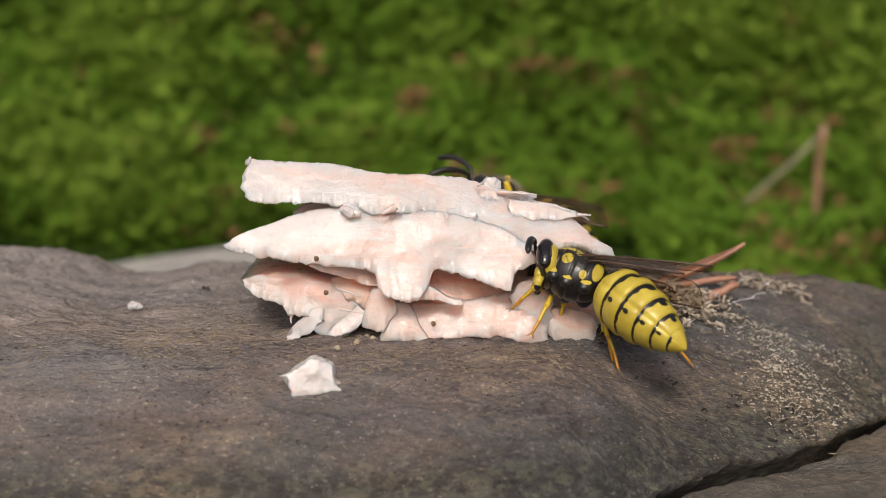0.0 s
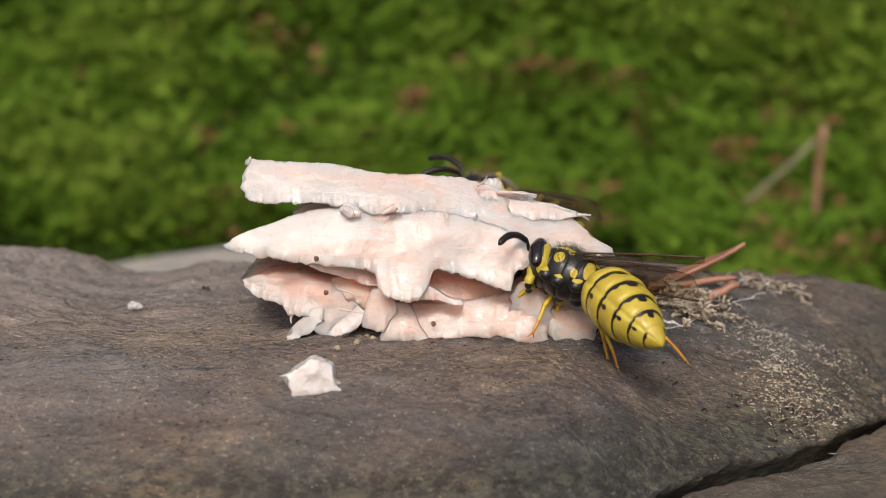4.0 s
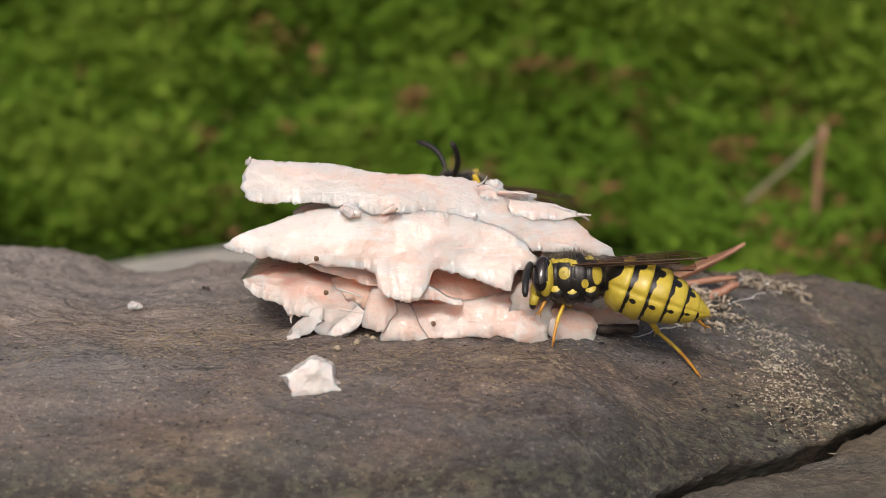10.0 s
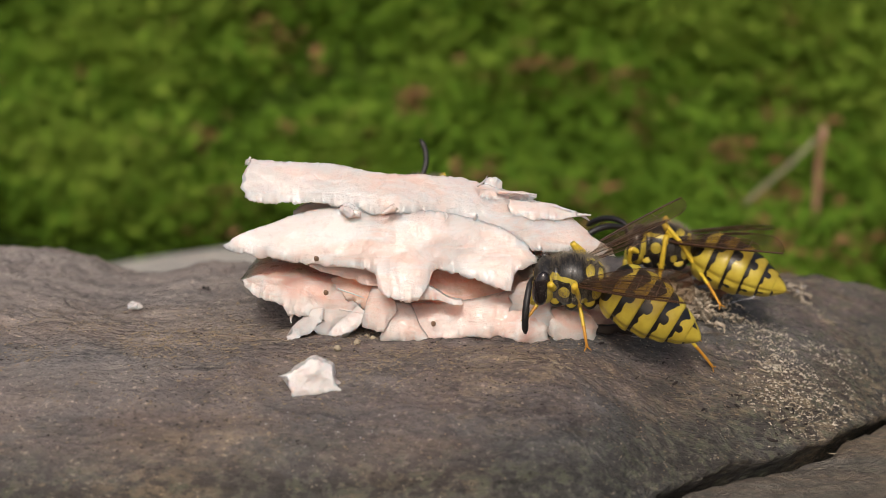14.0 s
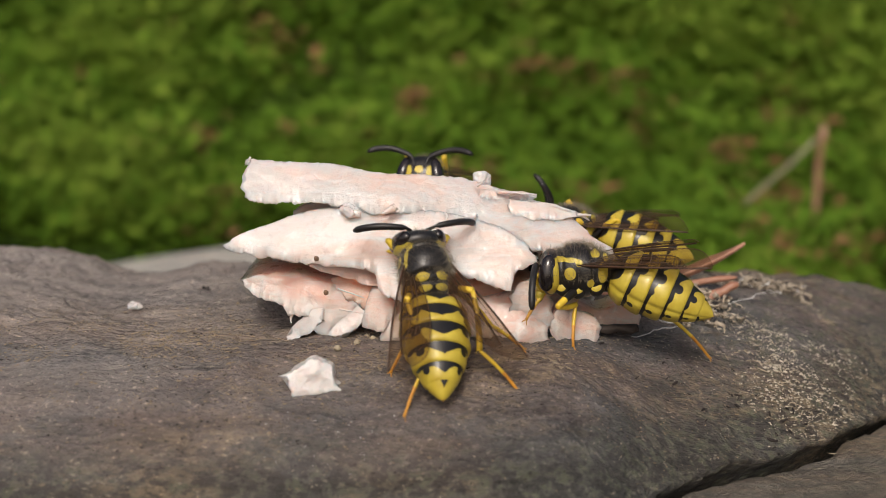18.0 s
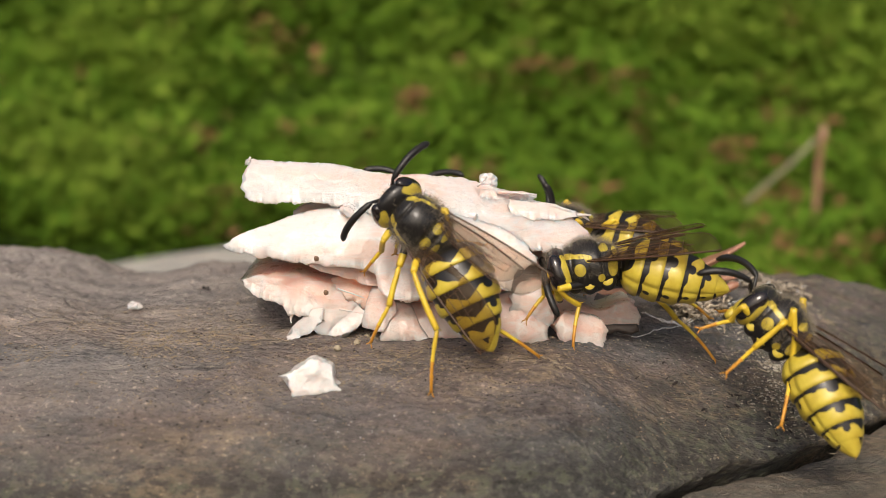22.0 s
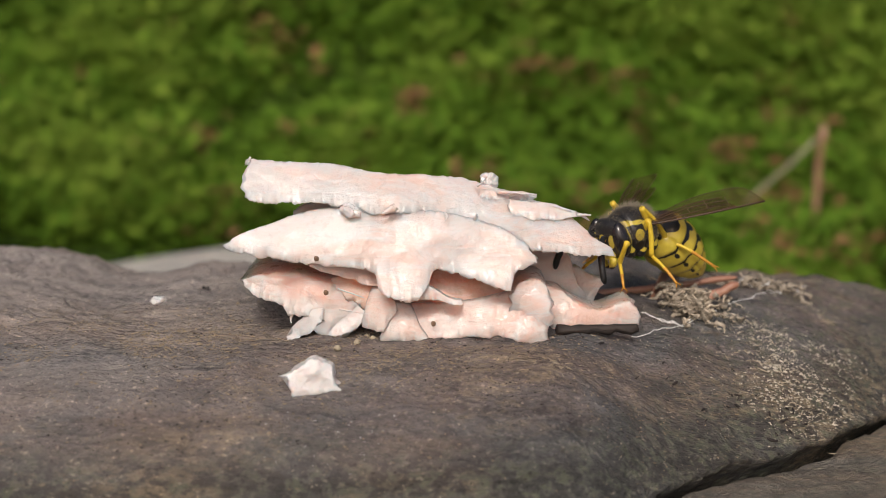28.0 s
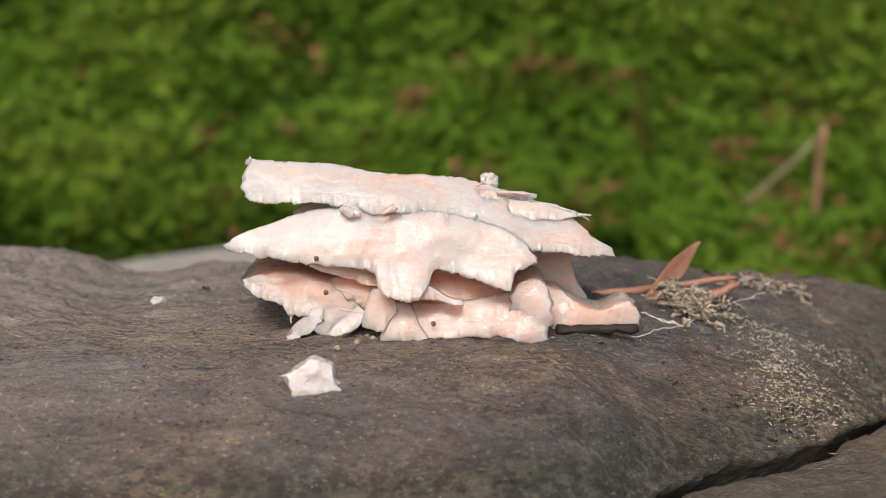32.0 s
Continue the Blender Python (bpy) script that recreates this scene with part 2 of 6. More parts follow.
def ball(cx, cy, cz, rx, ry, rz, n=18, turn=None):
    def fn(u, v):
        a, t = (u * 0.998 + 0.001) * math.pi, v * math.tau
        p = Vector((rx * math.cos(a), ry * math.sin(a) * math.sin(t), rz * math.sin(a) * math.cos(t)))
        if turn:
            p = turn @ p
        return (p.x + cx, p.y + cy, p.z + cz)
    return sheet(fn, n, n + 6)[:2]


def part(name, me, parent, at=(0, 0, 0), label=""):
    ob = new(name, me)
    ob.parent = parent
    ob.location = [c * MM for c in at]
    if label:
        ob["label"] = label
    return ob


def thing(name, me, label, category, group="", kind="", at=(0, 0, 0)):
    ob = new(name, me)
    ob.location = [c * MM for c in at]
    return tagged(ob, label, category, group, kind)


def ease(a, b, x):
    t = min(1.0, max(0.0, (x - a) / (b - a)))
    return t * t * (3 - 2 * t)


def fbm(x, y, z, octaves=4):
    return noise.fractal((x, y, z), 0.9, 2.1, octaves)


# ---- stones and ground ----
def curve(stops, x):
    """A smooth value at x between stops (x, value), with no overshoot."""
    if x <= stops[0][0]:
        return stops[0][1:]
    if x >= stops[-1][0]:
        return stops[-1][1:]
    i = max(k for k in range(len(stops) - 1) if stops[k][0] <= x)

    def slope(k):
        return (stops[k + 1][1] - stops[k][1]) / (stops[k + 1][0] - stops[k][0])

    def tangent(k):
        if k == 0 or k == len(stops) - 1:
            return slope(max(0, k - 1))
        a, b = slope(k - 1), slope(k)
        return 0.0 if a * b <= 0 else 2 * a * b / (a + b)
    w = stops[i + 1][0] - stops[i][0]
    t = (x - stops[i][0]) / w
    p, q, m, n = stops[i][1], stops[i + 1][1], tangent(i) * w, tangent(i + 1) * w
    return (p * (2 * t ** 3 - 3 * t * t + 1) + m * (t ** 3 - 2 * t * t + t) + q * (3 * t * t - 2 * t ** 3) + n * (t ** 3 - t * t),)


RIM = [(-70, 0.0), (-50, 1.2), (-41, 1.6), (-38, 1.65), (-35.5, 1.4), (-33, 0.85), (-31.4, 0.3), (-29.8, -0.35), (-28.5, -0.6), (-26.6, -0.6), (-24, -0.25), (-21.9, 0.2), (-19, 0.35), (-8, 1.0), (3, 1.4), (14, 1.1), (19.3, 0.3), (22, -0.2), (27.8, -0.75), (32.6, -0.9), (36.9, -1.2), (39.6, -1.4), (41.7, -1.6), (52, -7)]


def past_edge(x, y):
    """How far a place lies beyond the stone's lower lip, which bows outwards."""
    return (x - 36.8) * 0.624 - (y - 10) * 0.782 - 1.3 - 1.3 * math.exp(-((x - 29) / 6) ** 2) - 0.05 * max(0.0, 17 - x) ** 2


def rock_top(x, y):
    """Height of the main stone's top in millimetres."""
    z = curve(RIM, x)[0] * ease(2, 20, y)
    front = 0.0486 * max(0.0, -2 - y) ** 2
    d = past_edge(x, y)
    right = 8.0 * max(0.0, (min(d, 0) + 14) / 14) ** 1.75 + 3 * max(0.0, d)
    z -= (front ** 3 + right ** 3) ** (1 / 3)
    z -= 0.05 * max(0.0, y - 23) ** 2 + 0.02 * max(0.0, -x - 44) ** 2
    z -= 2.6 * math.exp(-((x - 5.2) / 2.4) ** 2 - ((y + 14.4) / 1.1) ** 2)
    return max(z, -42.0)


def rock_noise(x, y):
    n = 0.55 * fbm(x * 0.11, y * 0.16, 3.1, 3) * ease(-1, 8, abs(x - 8) - 6 + abs(y) * 0.3)
    flake = fbm(x * 0.28, y * 0.5, 12.3, 3) * 3.0
    flake = 0.13 * (math.floor(flake) + ease(0.62, 1.0, flake - math.floor(flake)))
    return n + flake + 0.16 * fbm(x * 0.7, y * 1.1, 7.7, 4) + 0.10 * fbm(x * 1.9, y * 2.4, 1.7, 3)


def heightfield(name, x0, x1, y0, y1, step, fn, floor, mats, warp=None):
    xs = np.arange(x0, x1 + step / 2, step)
    ys = np.arange(y0, y1 + step / 2, step)
    verts = [(x, y, fn(x, y)) for y in ys for x in xs]
    if warp:
        verts = [warp(*p) for p in verts]
    nx, ny = len(xs), len(ys)
    faces = [(j * nx + i, j * nx + i + 1, (j + 1) * nx + i + 1, (j + 1) * nx + i) for j in range(ny - 1) for i in range(nx - 1)]
    edge = [i for i in range(nx)] + [j * nx + nx - 1 for j in range(1, ny)] + [(ny - 1) * nx + i for i in range(nx - 2, -1, -1)] + [j * nx for j in range(ny - 2, 0, -1)]
    base = len(verts)
    verts += [(verts[k][0], verts[k][1], floor) for k in edge]
    m = len(edge)
    faces += [(edge[(k + 1) % m], edge[k], base + k, base + (k + 1) % m) for k in range(m)]
    faces.append(tuple(range(base + m - 1, base - 1, -1)))
    return mesh_of(name, verts, faces, mats)


def undercut(x, y, z):
    """Folds the stone's end back under its lower edge."""
    d = past_edge(x, y)
    if d > 0:
        back = d + 4.0 * (1 - math.exp(-d / 1.2))
        x, y = x - 0.624 * back, y + 0.782 * back
    return (x, y, z)


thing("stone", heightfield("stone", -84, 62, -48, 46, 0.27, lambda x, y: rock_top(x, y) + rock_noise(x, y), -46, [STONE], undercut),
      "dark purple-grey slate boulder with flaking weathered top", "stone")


def low_top(x, y):
    d = past_edge(x, y)
    z = -8.75 + 0.4 * fbm(x * 0.1, y * 0.1, 1.7, 3) + 0.16 * fbm(x * 0.7, y * 0.8, 4.0, 4) - 5 * (1 - ease(-1.6, 0.5, d + 0.8 * fbm(x * 0.25, y * 0.25, 6.0, 3)))
    z -= 0.012 * max(0.0, -y - 32) ** 2 + 0.01 * max(0.0, x - 70) ** 2 + 0.02 * max(0, y - 30) ** 2
    return max(z, -40)


thing("lower_stone", heightfield("lower_stone", -4, 110, -66, 60, 0.6, low_top, -46, [LOW_STONE]),
      "brown-grey stone lying under the edge of the boulder", "stone")


def pale_top(x, y):
    z = -20.6 - 0.0016 * (x + 4) ** 2 - 0.02 * max(0.0, abs(y - 118) - 22) ** 2 - 0.01 * max(0.0, abs(x + 8) - 60) ** 2 - 0.03 * max(0.0, x - 8) ** 2
    return max(-46.0, z + 0.4 * fbm(x * 0.03, y * 0.03, 9, 3))


thing("pale_stone", heightfield("pale_stone", -115, 95, 62, 180, 2.0, pale_top, -47, [PALE_STONE]),
      "smooth pale grey stone behind the boulder", "stone")


# ---- ground and planted bank ----
def ground():
    verts, faces = [], []
    rings = [0, 60, 120, 200, 320, 500, 900, 2000, 6000, 30000, 200000, 3000000]
    n = 48
    for i, r in enumerate(rings):
        for j in range(n):
            a = j / n * math.tau
            x, y = r * math.cos(a), r * math.sin(a)
            z = -46.0 + (4.0 * fbm(x * 0.02, y * 0.02, 5, 3) if 60 < r < 2000 else 0) - (3 if r < 200 else 0)
            verts.append((x, y, z))
    for i in range(len(rings) - 1):
        for j in range(n):
            k = (j + 1) % n
            faces.append((i * n + j, i * n + k, (i + 1) * n + k, (i + 1) * n + j))
    return mesh_of("ground", verts, faces, [SOIL])


thing("ground", ground(), "dark bare garden soil", "ground", kind="structure")


def bank_height(x, y):
    hill = (1 - ease(800, 1750, abs(x))) * (1 - ease(1400, 2500, y))
    return -56 + (15 + 660 * ease(170, 1000, y)) * hill + 24 * ease(220, 420, y) * fbm(x * 0.008, y * 0.008, 2.2, 3) * hill


thing("bank", heightfield("bank", -1800, 1800, 190, 2600, 30, bank_height, -62, [SHADE_MOSS]), "steep mossy bank under low planting, darkened as shade in the gaps", "bank", kind="structure")


def fronds(name, count, size, mat, label, seed, lift=(0, 14), where=None):
    """Small feathery sprays over the bank: each a bent pair of leaflets."""
    rng = random.Random(seed)
    verts, faces = [], []
    done = 0
    while done < count:
        y = 125 + 960 * rng.random() ** 1.3
        x = rng.uniform(-0.5, 0.5) * (y + 130) * 1.15
        if y < 200 and x < 45:
            continue
        clump = fbm(x * 0.030, y * 0.026, 6.6, 3)
        if rng.random() > max(0.35, ease(-0.55, -0.08, clump)) or where and not where(x, y, rng):
            continue
        done += 1
        z = bank_height(x, y) + rng.uniform(*lift) + 9 * clump
        a = rng.gauss(0, 0.75) + (math.pi if rng.random() < 0.5 else 0)
        up = rng.uniform(-0.2, 0.45) + 0.5 * (1 - ease(230, 480, y))
        s = size * rng.uniform(0.5, 1.5) * min(1.0, (y + 60) / 420)
        d = Vector((math.cos(a) * math.cos(up), math.sin(a) * math.cos(up) - 0.35, math.sin(up))).normalized()
        e = d.cross(Vector((rng.gauss(0, 0.4), rng.gauss(0, 0.4), 1))).normalized() * s * 0.26
        p = Vector((x, y, z))
        b = len(verts)
        tip = p + d * s - Vector((0, 0, s * 0.22))
        mid = p + d * s * 0.5
        verts += [tuple(p), tuple(mid + e), tuple(tip), tuple(mid - e), tuple(mid + Vector((0, 0, s * 0.12)))]
        faces += [(b, b + 4, b + 1), (b + 1, b + 4, b + 2), (b + 2, b + 4, b + 3), (b + 3, b + 4, b)]
    return thing(name, mesh_of(name, verts, faces, [mat], smooth=False), label, "plant", kind="stuff")


def patchy(scale, lo, hi, z):
    def test(x, y, rng):
        return rng.random() < ease(lo, hi, fbm(x * scale, y * scale * 1.6, z, 3) - 0.12 * (1 - ease(200, 420, y)) + 0.16 * ease(-190, 60, x) - 0.18)
    return test


fronds("low_foliage", 200000, 5.8, LEAVES, "dense dark green feathery ground cover on the bank", 5)
fronds("pale_foliage", 90000, 5.8, TIPS, "fresh yellow-green shoot tips over the ground cover", 6, (6, 20), patchy(0.014, -0.05, 0.45, 3.3))
fronds("dead_foliage", 15000, 6.5, DEAD, "dry reddish brown sprays among the green", 8, (2, 14), patchy(0.045, 0.05, 0.85, 8.8))


# ---- meat ----
def slab(name, top, bottom, front, depth, tilt, mat, seed, rag=0.3, lean=0.75, thick=1.1, solid=False, jag=1.0):
    """A torn slice of meat: its upper and lower lines (x, z) along the front, its depth, how far the back sinks,
    how far the broad face leans back, its thickness and how jagged its edges are; a solid one fills the room beneath it."""
    x0, x1 = top[0][0], top[-1][0]
    nu = max(30, int((x1 - x0) * 14))
    counts = (30, 18, 5, 16, 18, 6)
    nv = sum(counts)
    along = np.linspace(x0, x1, 40)
    slope, level = np.polyfit(along, [curve(bottom, x)[0] for x in along], 1)

    def ring(x, u):
        zt, zb = curve(top, x)[0], curve(bottom, x)[0]
        s = min(1.0, max(0.12, zt - zb) / 1.5) * jag
        notch = fbm(x * 0.9, seed * 2.0, 1, 2)
        low = s * (0.20 * fbm(x * 0.7, seed * 1.7, 3, 2) + 0.13 * fbm(x * 2.3, seed * 2.3, 5, 4) + 0.09 * fbm(x * 6.5, seed * 2.9, 6, 2) - 0.25 * max(0.0, notch - 0.45))
        high = s * (0.10 * fbm(x * 0.9, seed * 3.1, 7, 2) + 0.12 * fbm(x * 2.8, seed * 1.3, 9, 3) + 0.05 * fbm(x * 7.5, seed * 3.9, 2, 2))
        h = max(0.12, zt - zb)
        end = min(1.0, (0.03 + 9 * min(u, 1 - u)) ** 0.5)
        d = depth * (0.85 + 0.3 * fbm(x * 0.15, seed, 0, 2)) * (0.5 + 0.5 * end)
        th = min(thick, 0.7 * h)
        base = float(slope * x + level)
        lead = max(-1.3, lean * (zb - base))
        ridge = max(lead + 0.15, min(lean * (zt - base), 0.75 * d))
        d = max(d, ridge + 1.2)
        sink = tilt * (d - ridge)
        if solid:
            keys = [(lead, 0.0), (ridge, h), (d, h - sink), (d, 0.05), (d * 0.6, 0.0), (lead + 0.35, -0.02)]
        else:
            keys = [(lead, 0.0), (ridge, h), (d, h - sink), (d, h - sink - th), (ridge + 0.5 * th, h - th), (lead + 0.55 * th, 0.06)]
        pts = []
        for k, n in enumerate(counts):
            (ya, za), (yb, zb2) = keys[k], keys[(k + 1) % 6]
            for m in range(n):
                t = m / n
                bulge = 0.16 * min(1.0, h / 2) * math.sin(t * math.pi) ** 0.7 if k == 0 else 0.0
                pts.append((ya + (yb - ya) * t - bulge * 0.8, za + (zb2 - za) * t + bulge * 0.6, k, t))
        pts = [pts[q] if q == 0 else (*((a + 2 * b2 + c) / 4 for a, b2, c in zip(pts[q - 1][:2], pts[q][:2], pts[(q + 1) % nv][:2])), *pts[q][2:]) for q in range(nv)]
        out = []
        for py, pz, k, t in pts:
            y, z = front + py, zb + pz
            lip = max(0.0, 1 - (py - lead) / 0.9) * max(0.0, 1 - pz / 0.9)
            n0 = noise.noise((x * 0.22 + seed, y * 0.25, z * 0.3)) + 0.25 * noise.noise((x * 0.5, y * 0.6 + seed, z * 0.8))
            n1 = fbm(x * 0.8 + seed, y * 0.9, z * 0.9, 3)
            n2 = fbm(x * 2.6, y * 2.6 + seed, z * 2.6, 3)
            s = min(1.0, h / 1.2)
            z += rag * s * (0.08 * n1 + 0.015 * n2)
            if k in (0, 4, 5):
                z += low * max(0.0, 1 - pz / 0.3)
            if k in (0, 1):
                z += high * max(0.0, 1 - abs(py - ridge) / 0.4) * max(0.0, 1 - (h - pz) / 0.35)
            rough = max(0.0, rag - 0.45)
            y += rag * (1.5 * n0 + (0.22 + 0.3 * rough) * n1 + (0.04 + 0.12 * rough) * n2) - 0.2 * lip * fbm(x * 1.6, seed, 11, 2)
            xx = x + rag * (0.05 * n2 + 1.1 * fbm(y * 1.2, z * 1.8, seed, 3) * (1.12 - end))
            out.append((xx, y, z))
        return out
    rings = [ring(x0 + (x1 - x0) * q / nu, q / nu) for q in range(nu + 1)]
    v, f, _ = sheet(lambda u, v: rings[round(u * nu)][round(v * nv) % nv], nu, nv)
    return mesh_of(name, v, f, [mat])


def shred(owner, points, size, seed, mat=None):
    """A limp torn wisp hanging from a slice."""
    rng = random.Random(seed)
    a, b, c = (Vector(p) for p in points)
    pts = [a.lerp(b, t).lerp(b.lerp(c, t), t) + Vector((rng.gauss(0, 0.06), rng.gauss(0, 0.06), rng.gauss(0, 0.06))) * size for t in (i / 10 for i in range(11))]
    rad = [size * (1 - 0.72 * i / 10) * rng.uniform(0.75, 1.25) for i in range(11)]
    v, f = tube(pts, rad, 9)
    part("shred", mesh_of("shred", v, f, [mat or MEAT_THIN]), owner)


def lump(name, cx, cy, cz, rx, ry, rz, mat, seed, rag=0.3, freq=0.8, facets=0):
    """A torn crumb of meat, broken flat on some sides."""
    rng = random.Random(seed)
    cuts = [(Vector((rng.gauss(0, 1), rng.gauss(0, 1), rng.gauss(0, 1))).normalized(), rng.uniform(0.55, 0.9)) for _ in range(facets)]

    def fn(u, v):
        a, t = (u * 0.998 + 0.001) * math.pi, v * math.tau
        d = Vector((math.cos(a), math.sin(a) * math.sin(t), math.sin(a) * math.cos(t)))
        k = 1 + rag * fbm(d.x * 1.6 * freq + seed, d.y * 1.6 * freq, d.z * 1.6 * freq, 3) + rag * 0.3 * fbm(d.x * 5, d.y * 5 + seed, d.z * 5, 2)
        k *= min([1.0] + [r / max(0.05, d.dot(n)) for n, r in cuts]) if cuts else 1
        return (cx + rx * d.x * k, cy + ry * d.y * k, cz + rz * d.z * k)
    v, f, _ = sheet(fn, 40, 48)
    return mesh_of(name, v, f, [mat])


SLICES = "stack of sliced meat"
top_slice = thing("meat_slice", slab("top_slice",
    [(-14.63, 10.98), (-14.43, 11.98), (-14.11, 12.9), (-13.41, 12.81), (-10.86, 12.65), (-8.4, 12.52), (-5.93, 12.03), (-3.46, 11.73), (0.25, 11.48), (3.97, 10.65), (7.29, 9.64), (9.39, 8.67), (11.08, 7.27), (12.49, 6.34)],
    [(-14.63, 10.82), (-14.23, 10.4), (-13.62, 10.06), (-10.94, 9.85), (-8.87, 9.81), (-7.29, 9.64), (-5.81, 9.31), (-4.65, 9.05), (-3.49, 9.09), (-2.66, 9.05), (0.25, 8.63), (4, 7.7), (7.77, 6.25), (10.28, 6.04), (12.5, 5.91)],
    1.2, 11, 0.3, MEAT_WHITE, 11, 0.26, 0.8, 1.3, False, 1.0), "pale torn slice of cooked white meat on top", "meat", SLICES)
mid_slice = thing("meat_slice", slab("mid_slice",
    [(-15.8, 7.02), (-14.57, 7.81), (-12.54, 8.42), (-10.51, 9.07), (-7.62, 9.49), (-5.14, 9.49), (-0.99, 9.26), (1.9, 8.76), (4.37, 8.04), (5.99, 6.98), (6.83, 5.93)],
    [(-15.79, 6.79), (-14.0, 6.38), (-12.93, 6.16), (-10.79, 5.86), (-9.47, 5.67), (-7.1, 5.49), (-5.38, 5.26), (-4.89, 4.97), (-4.63, 4.15), (-4.05, 3.49), (-2.79, 3.2), (-1.78, 3.31), (-1.14, 4.01), (-0.73, 5.04), (-0.33, 5.19), (2.12, 4.6), (3.57, 4.12), (4.87, 3.78), (5.21, 4.89), (6.82, 5.67)],
    -0.6, 13, 0.16, MEAT_WHITE, 23, 0.28, 0.55, 1.3, False, 0.9), "thick pale pink-white meat slice with torn edges", "meat", SLICES)
part("lobe", slab("lobe_tail",
    [(-1.96, 3.88), (-1.14, 4.12), (-0.37, 3.73), (0.45, 3.23), (1.39, 3.03)],
    [(-1.96, 3.26), (-1.14, 3.15), (-0.24, 3.07), (0.65, 2.8), (1.39, 2.76)],
    -0.9, 1.6, 0.1, MEAT_THIN, 33, 0.2, 0.35, 0.4, False, 0.5), mid_slice)
under_mid = thing("meat_slice", slab("under_mid",
    [(-9.71, 5.49), (-7.63, 5.41), (-5.14, 5.26), (-2.65, 5.11)],
    [(-9.7, 5.26), (-8.03, 4.65), (-6.36, 4.12), (-5.45, 3.82), (-3.88, 3.82), (-2.64, 4.12)],
    0.6, 9, 0.1, MEAT_PINK, 35, 0.25, 0.5, 0.9, False, 0.8), "pinker layer hanging beneath the thick slice", "meat", SLICES)
low_left = thing("meat_slice", slab("low_left",
    [(-14.81, 4.04), (-13.61, 4.5), (-11.94, 4.7), (-9.4, 4.2), (-7.71, 3.69), (-6.02, 3.23), (-5.34, 2.58)],
    [(-14.8, 3.85), (-13.76, 3.04), (-11.85, 2.36), (-11.28, 1.67), (-9.95, 1.59), (-9.29, 0.39), (-8.45, -0.03), (-7.62, -0.22), (-6.59, 0.31), (-5.95, 1.22), (-5.33, 1.52)],
    0.6, 13, -0.04, MEAT_PINK, 43, 0.42, 0.5, 1, True, 0.9), "ragged pinkish slice at the base of the stack", "meat", SLICES)
part("torn_edge", slab("torn_edge",
    [(-11.38, 0.37), (-10.9, 0.9), (-10.29, 1.44), (-9.72, 2.06), (-9.02, 2.14)],
    [(-11.36, -0.32), (-10.9, -0.59), (-10.43, 0.14), (-9.85, 0.29), (-9.41, 0.67), (-9.0, 1.21)],
    -0.1, 3.0, 0.1, MEAT_THIN, 53, 0.5, 0.4, 0.6, False, 0.8), low_left)
part("torn_edge", slab("torn_edge",
    [(-9.9, 2.24), (-8.46, 2.62), (-6.79, 2.43), (-5.62, 1.87)],
    [(-9.87, 1.3), (-8.97, 0.33), (-7.57, 0.03), (-6.51, 0.63), (-5.62, 1.49)],
    0.5, 5, 0.1, MEAT_THIN, 49, 0.5, 0.5, 0.7, False, 1.0), low_left)
low_right = thing("meat_slice", slab("low_right",
    [(-3.92, 2.29), (-2.67, 2.45), (-0.71, 2.37), (1.5, 2.52), (3.59, 2.87), (5.27, 3.17), (6.51, 2.75), (7.32, 1.61), (7.75, 0.4)],
    [(-3.9, 0.4), (-2.86, 0.03), (-1.82, -0.2), (-0.79, -0.2), (1.49, 0.14), (3.56, 0.1), (5.42, -0.12), (6.86, -0.42), (7.73, -0.2)],
    -0.2, 13, 0, MEAT_PINK, 57, 0.3, 0.5, 1, True, 0.7), "moist pink slice lying on the stone", "meat", SLICES)
part("fold", slab("fold_a",
    [(-4.49, 0.23), (-4.13, 1.31), (-3.64, 2.62), (-2.4, 2.35), (-1.65, 0.92), (-0.91, 0.08)],
    [(-4.49, -0.03), (-3.46, -0.11), (-2.22, -0.07), (-0.91, -0.03)],
    -0.45, 8, 0, MEAT_PINK, 58, 0.25, 0.4, 0.8, True, 0.5), low_right)
part("fold", slab("fold_b",
    [(-5.94, 1.23), (-5.63, 2.54), (-5.14, 3.63), (-3.98, 3.16), (-3.39, 2.54)],
    [(-5.94, 0.92), (-5.11, 0.73), (-4.41, 0.62), (-3.84, 1.5), (-3.39, 2.16)],
    -0.2, 8, 0, MEAT_PINK, 59, 0.25, 0.4, 0.8, True, 0.5), low_right)
part("fold", slab("fold_c",
    [(4.95, 3.01), (5.78, 3.96), (6.77, 4.16), (7.6, 3.69), (8.04, 2.22)],
    [(4.94, 1.67), (5.81, 1.28), (6.83, 0.81), (7.57, 0.73), (8.03, 1.04)],
    0.3, 7, 0, MEAT_WHITE, 60, 0.35, 0.3, 0.8, True, 0.8), low_right)
core = thing("meat_slice", slab("core",
    [(-12.44, 4.15), (-7.15, 5.94), (0.7, 5.49), (5.08, 4.15), (7.73, 2.8)],
    [(-12.5, 1.89), (-7.23, 0.98), (0.71, 0.07), (5.13, 0.07), (7.76, 0.98)],
    5, 7, 0, MEAT_GLOW, 61, 0.3, 0.1, 1, True, 1.0), "pink inner slice of the stack, coloured deeper as light through meat", "meat", SLICES)
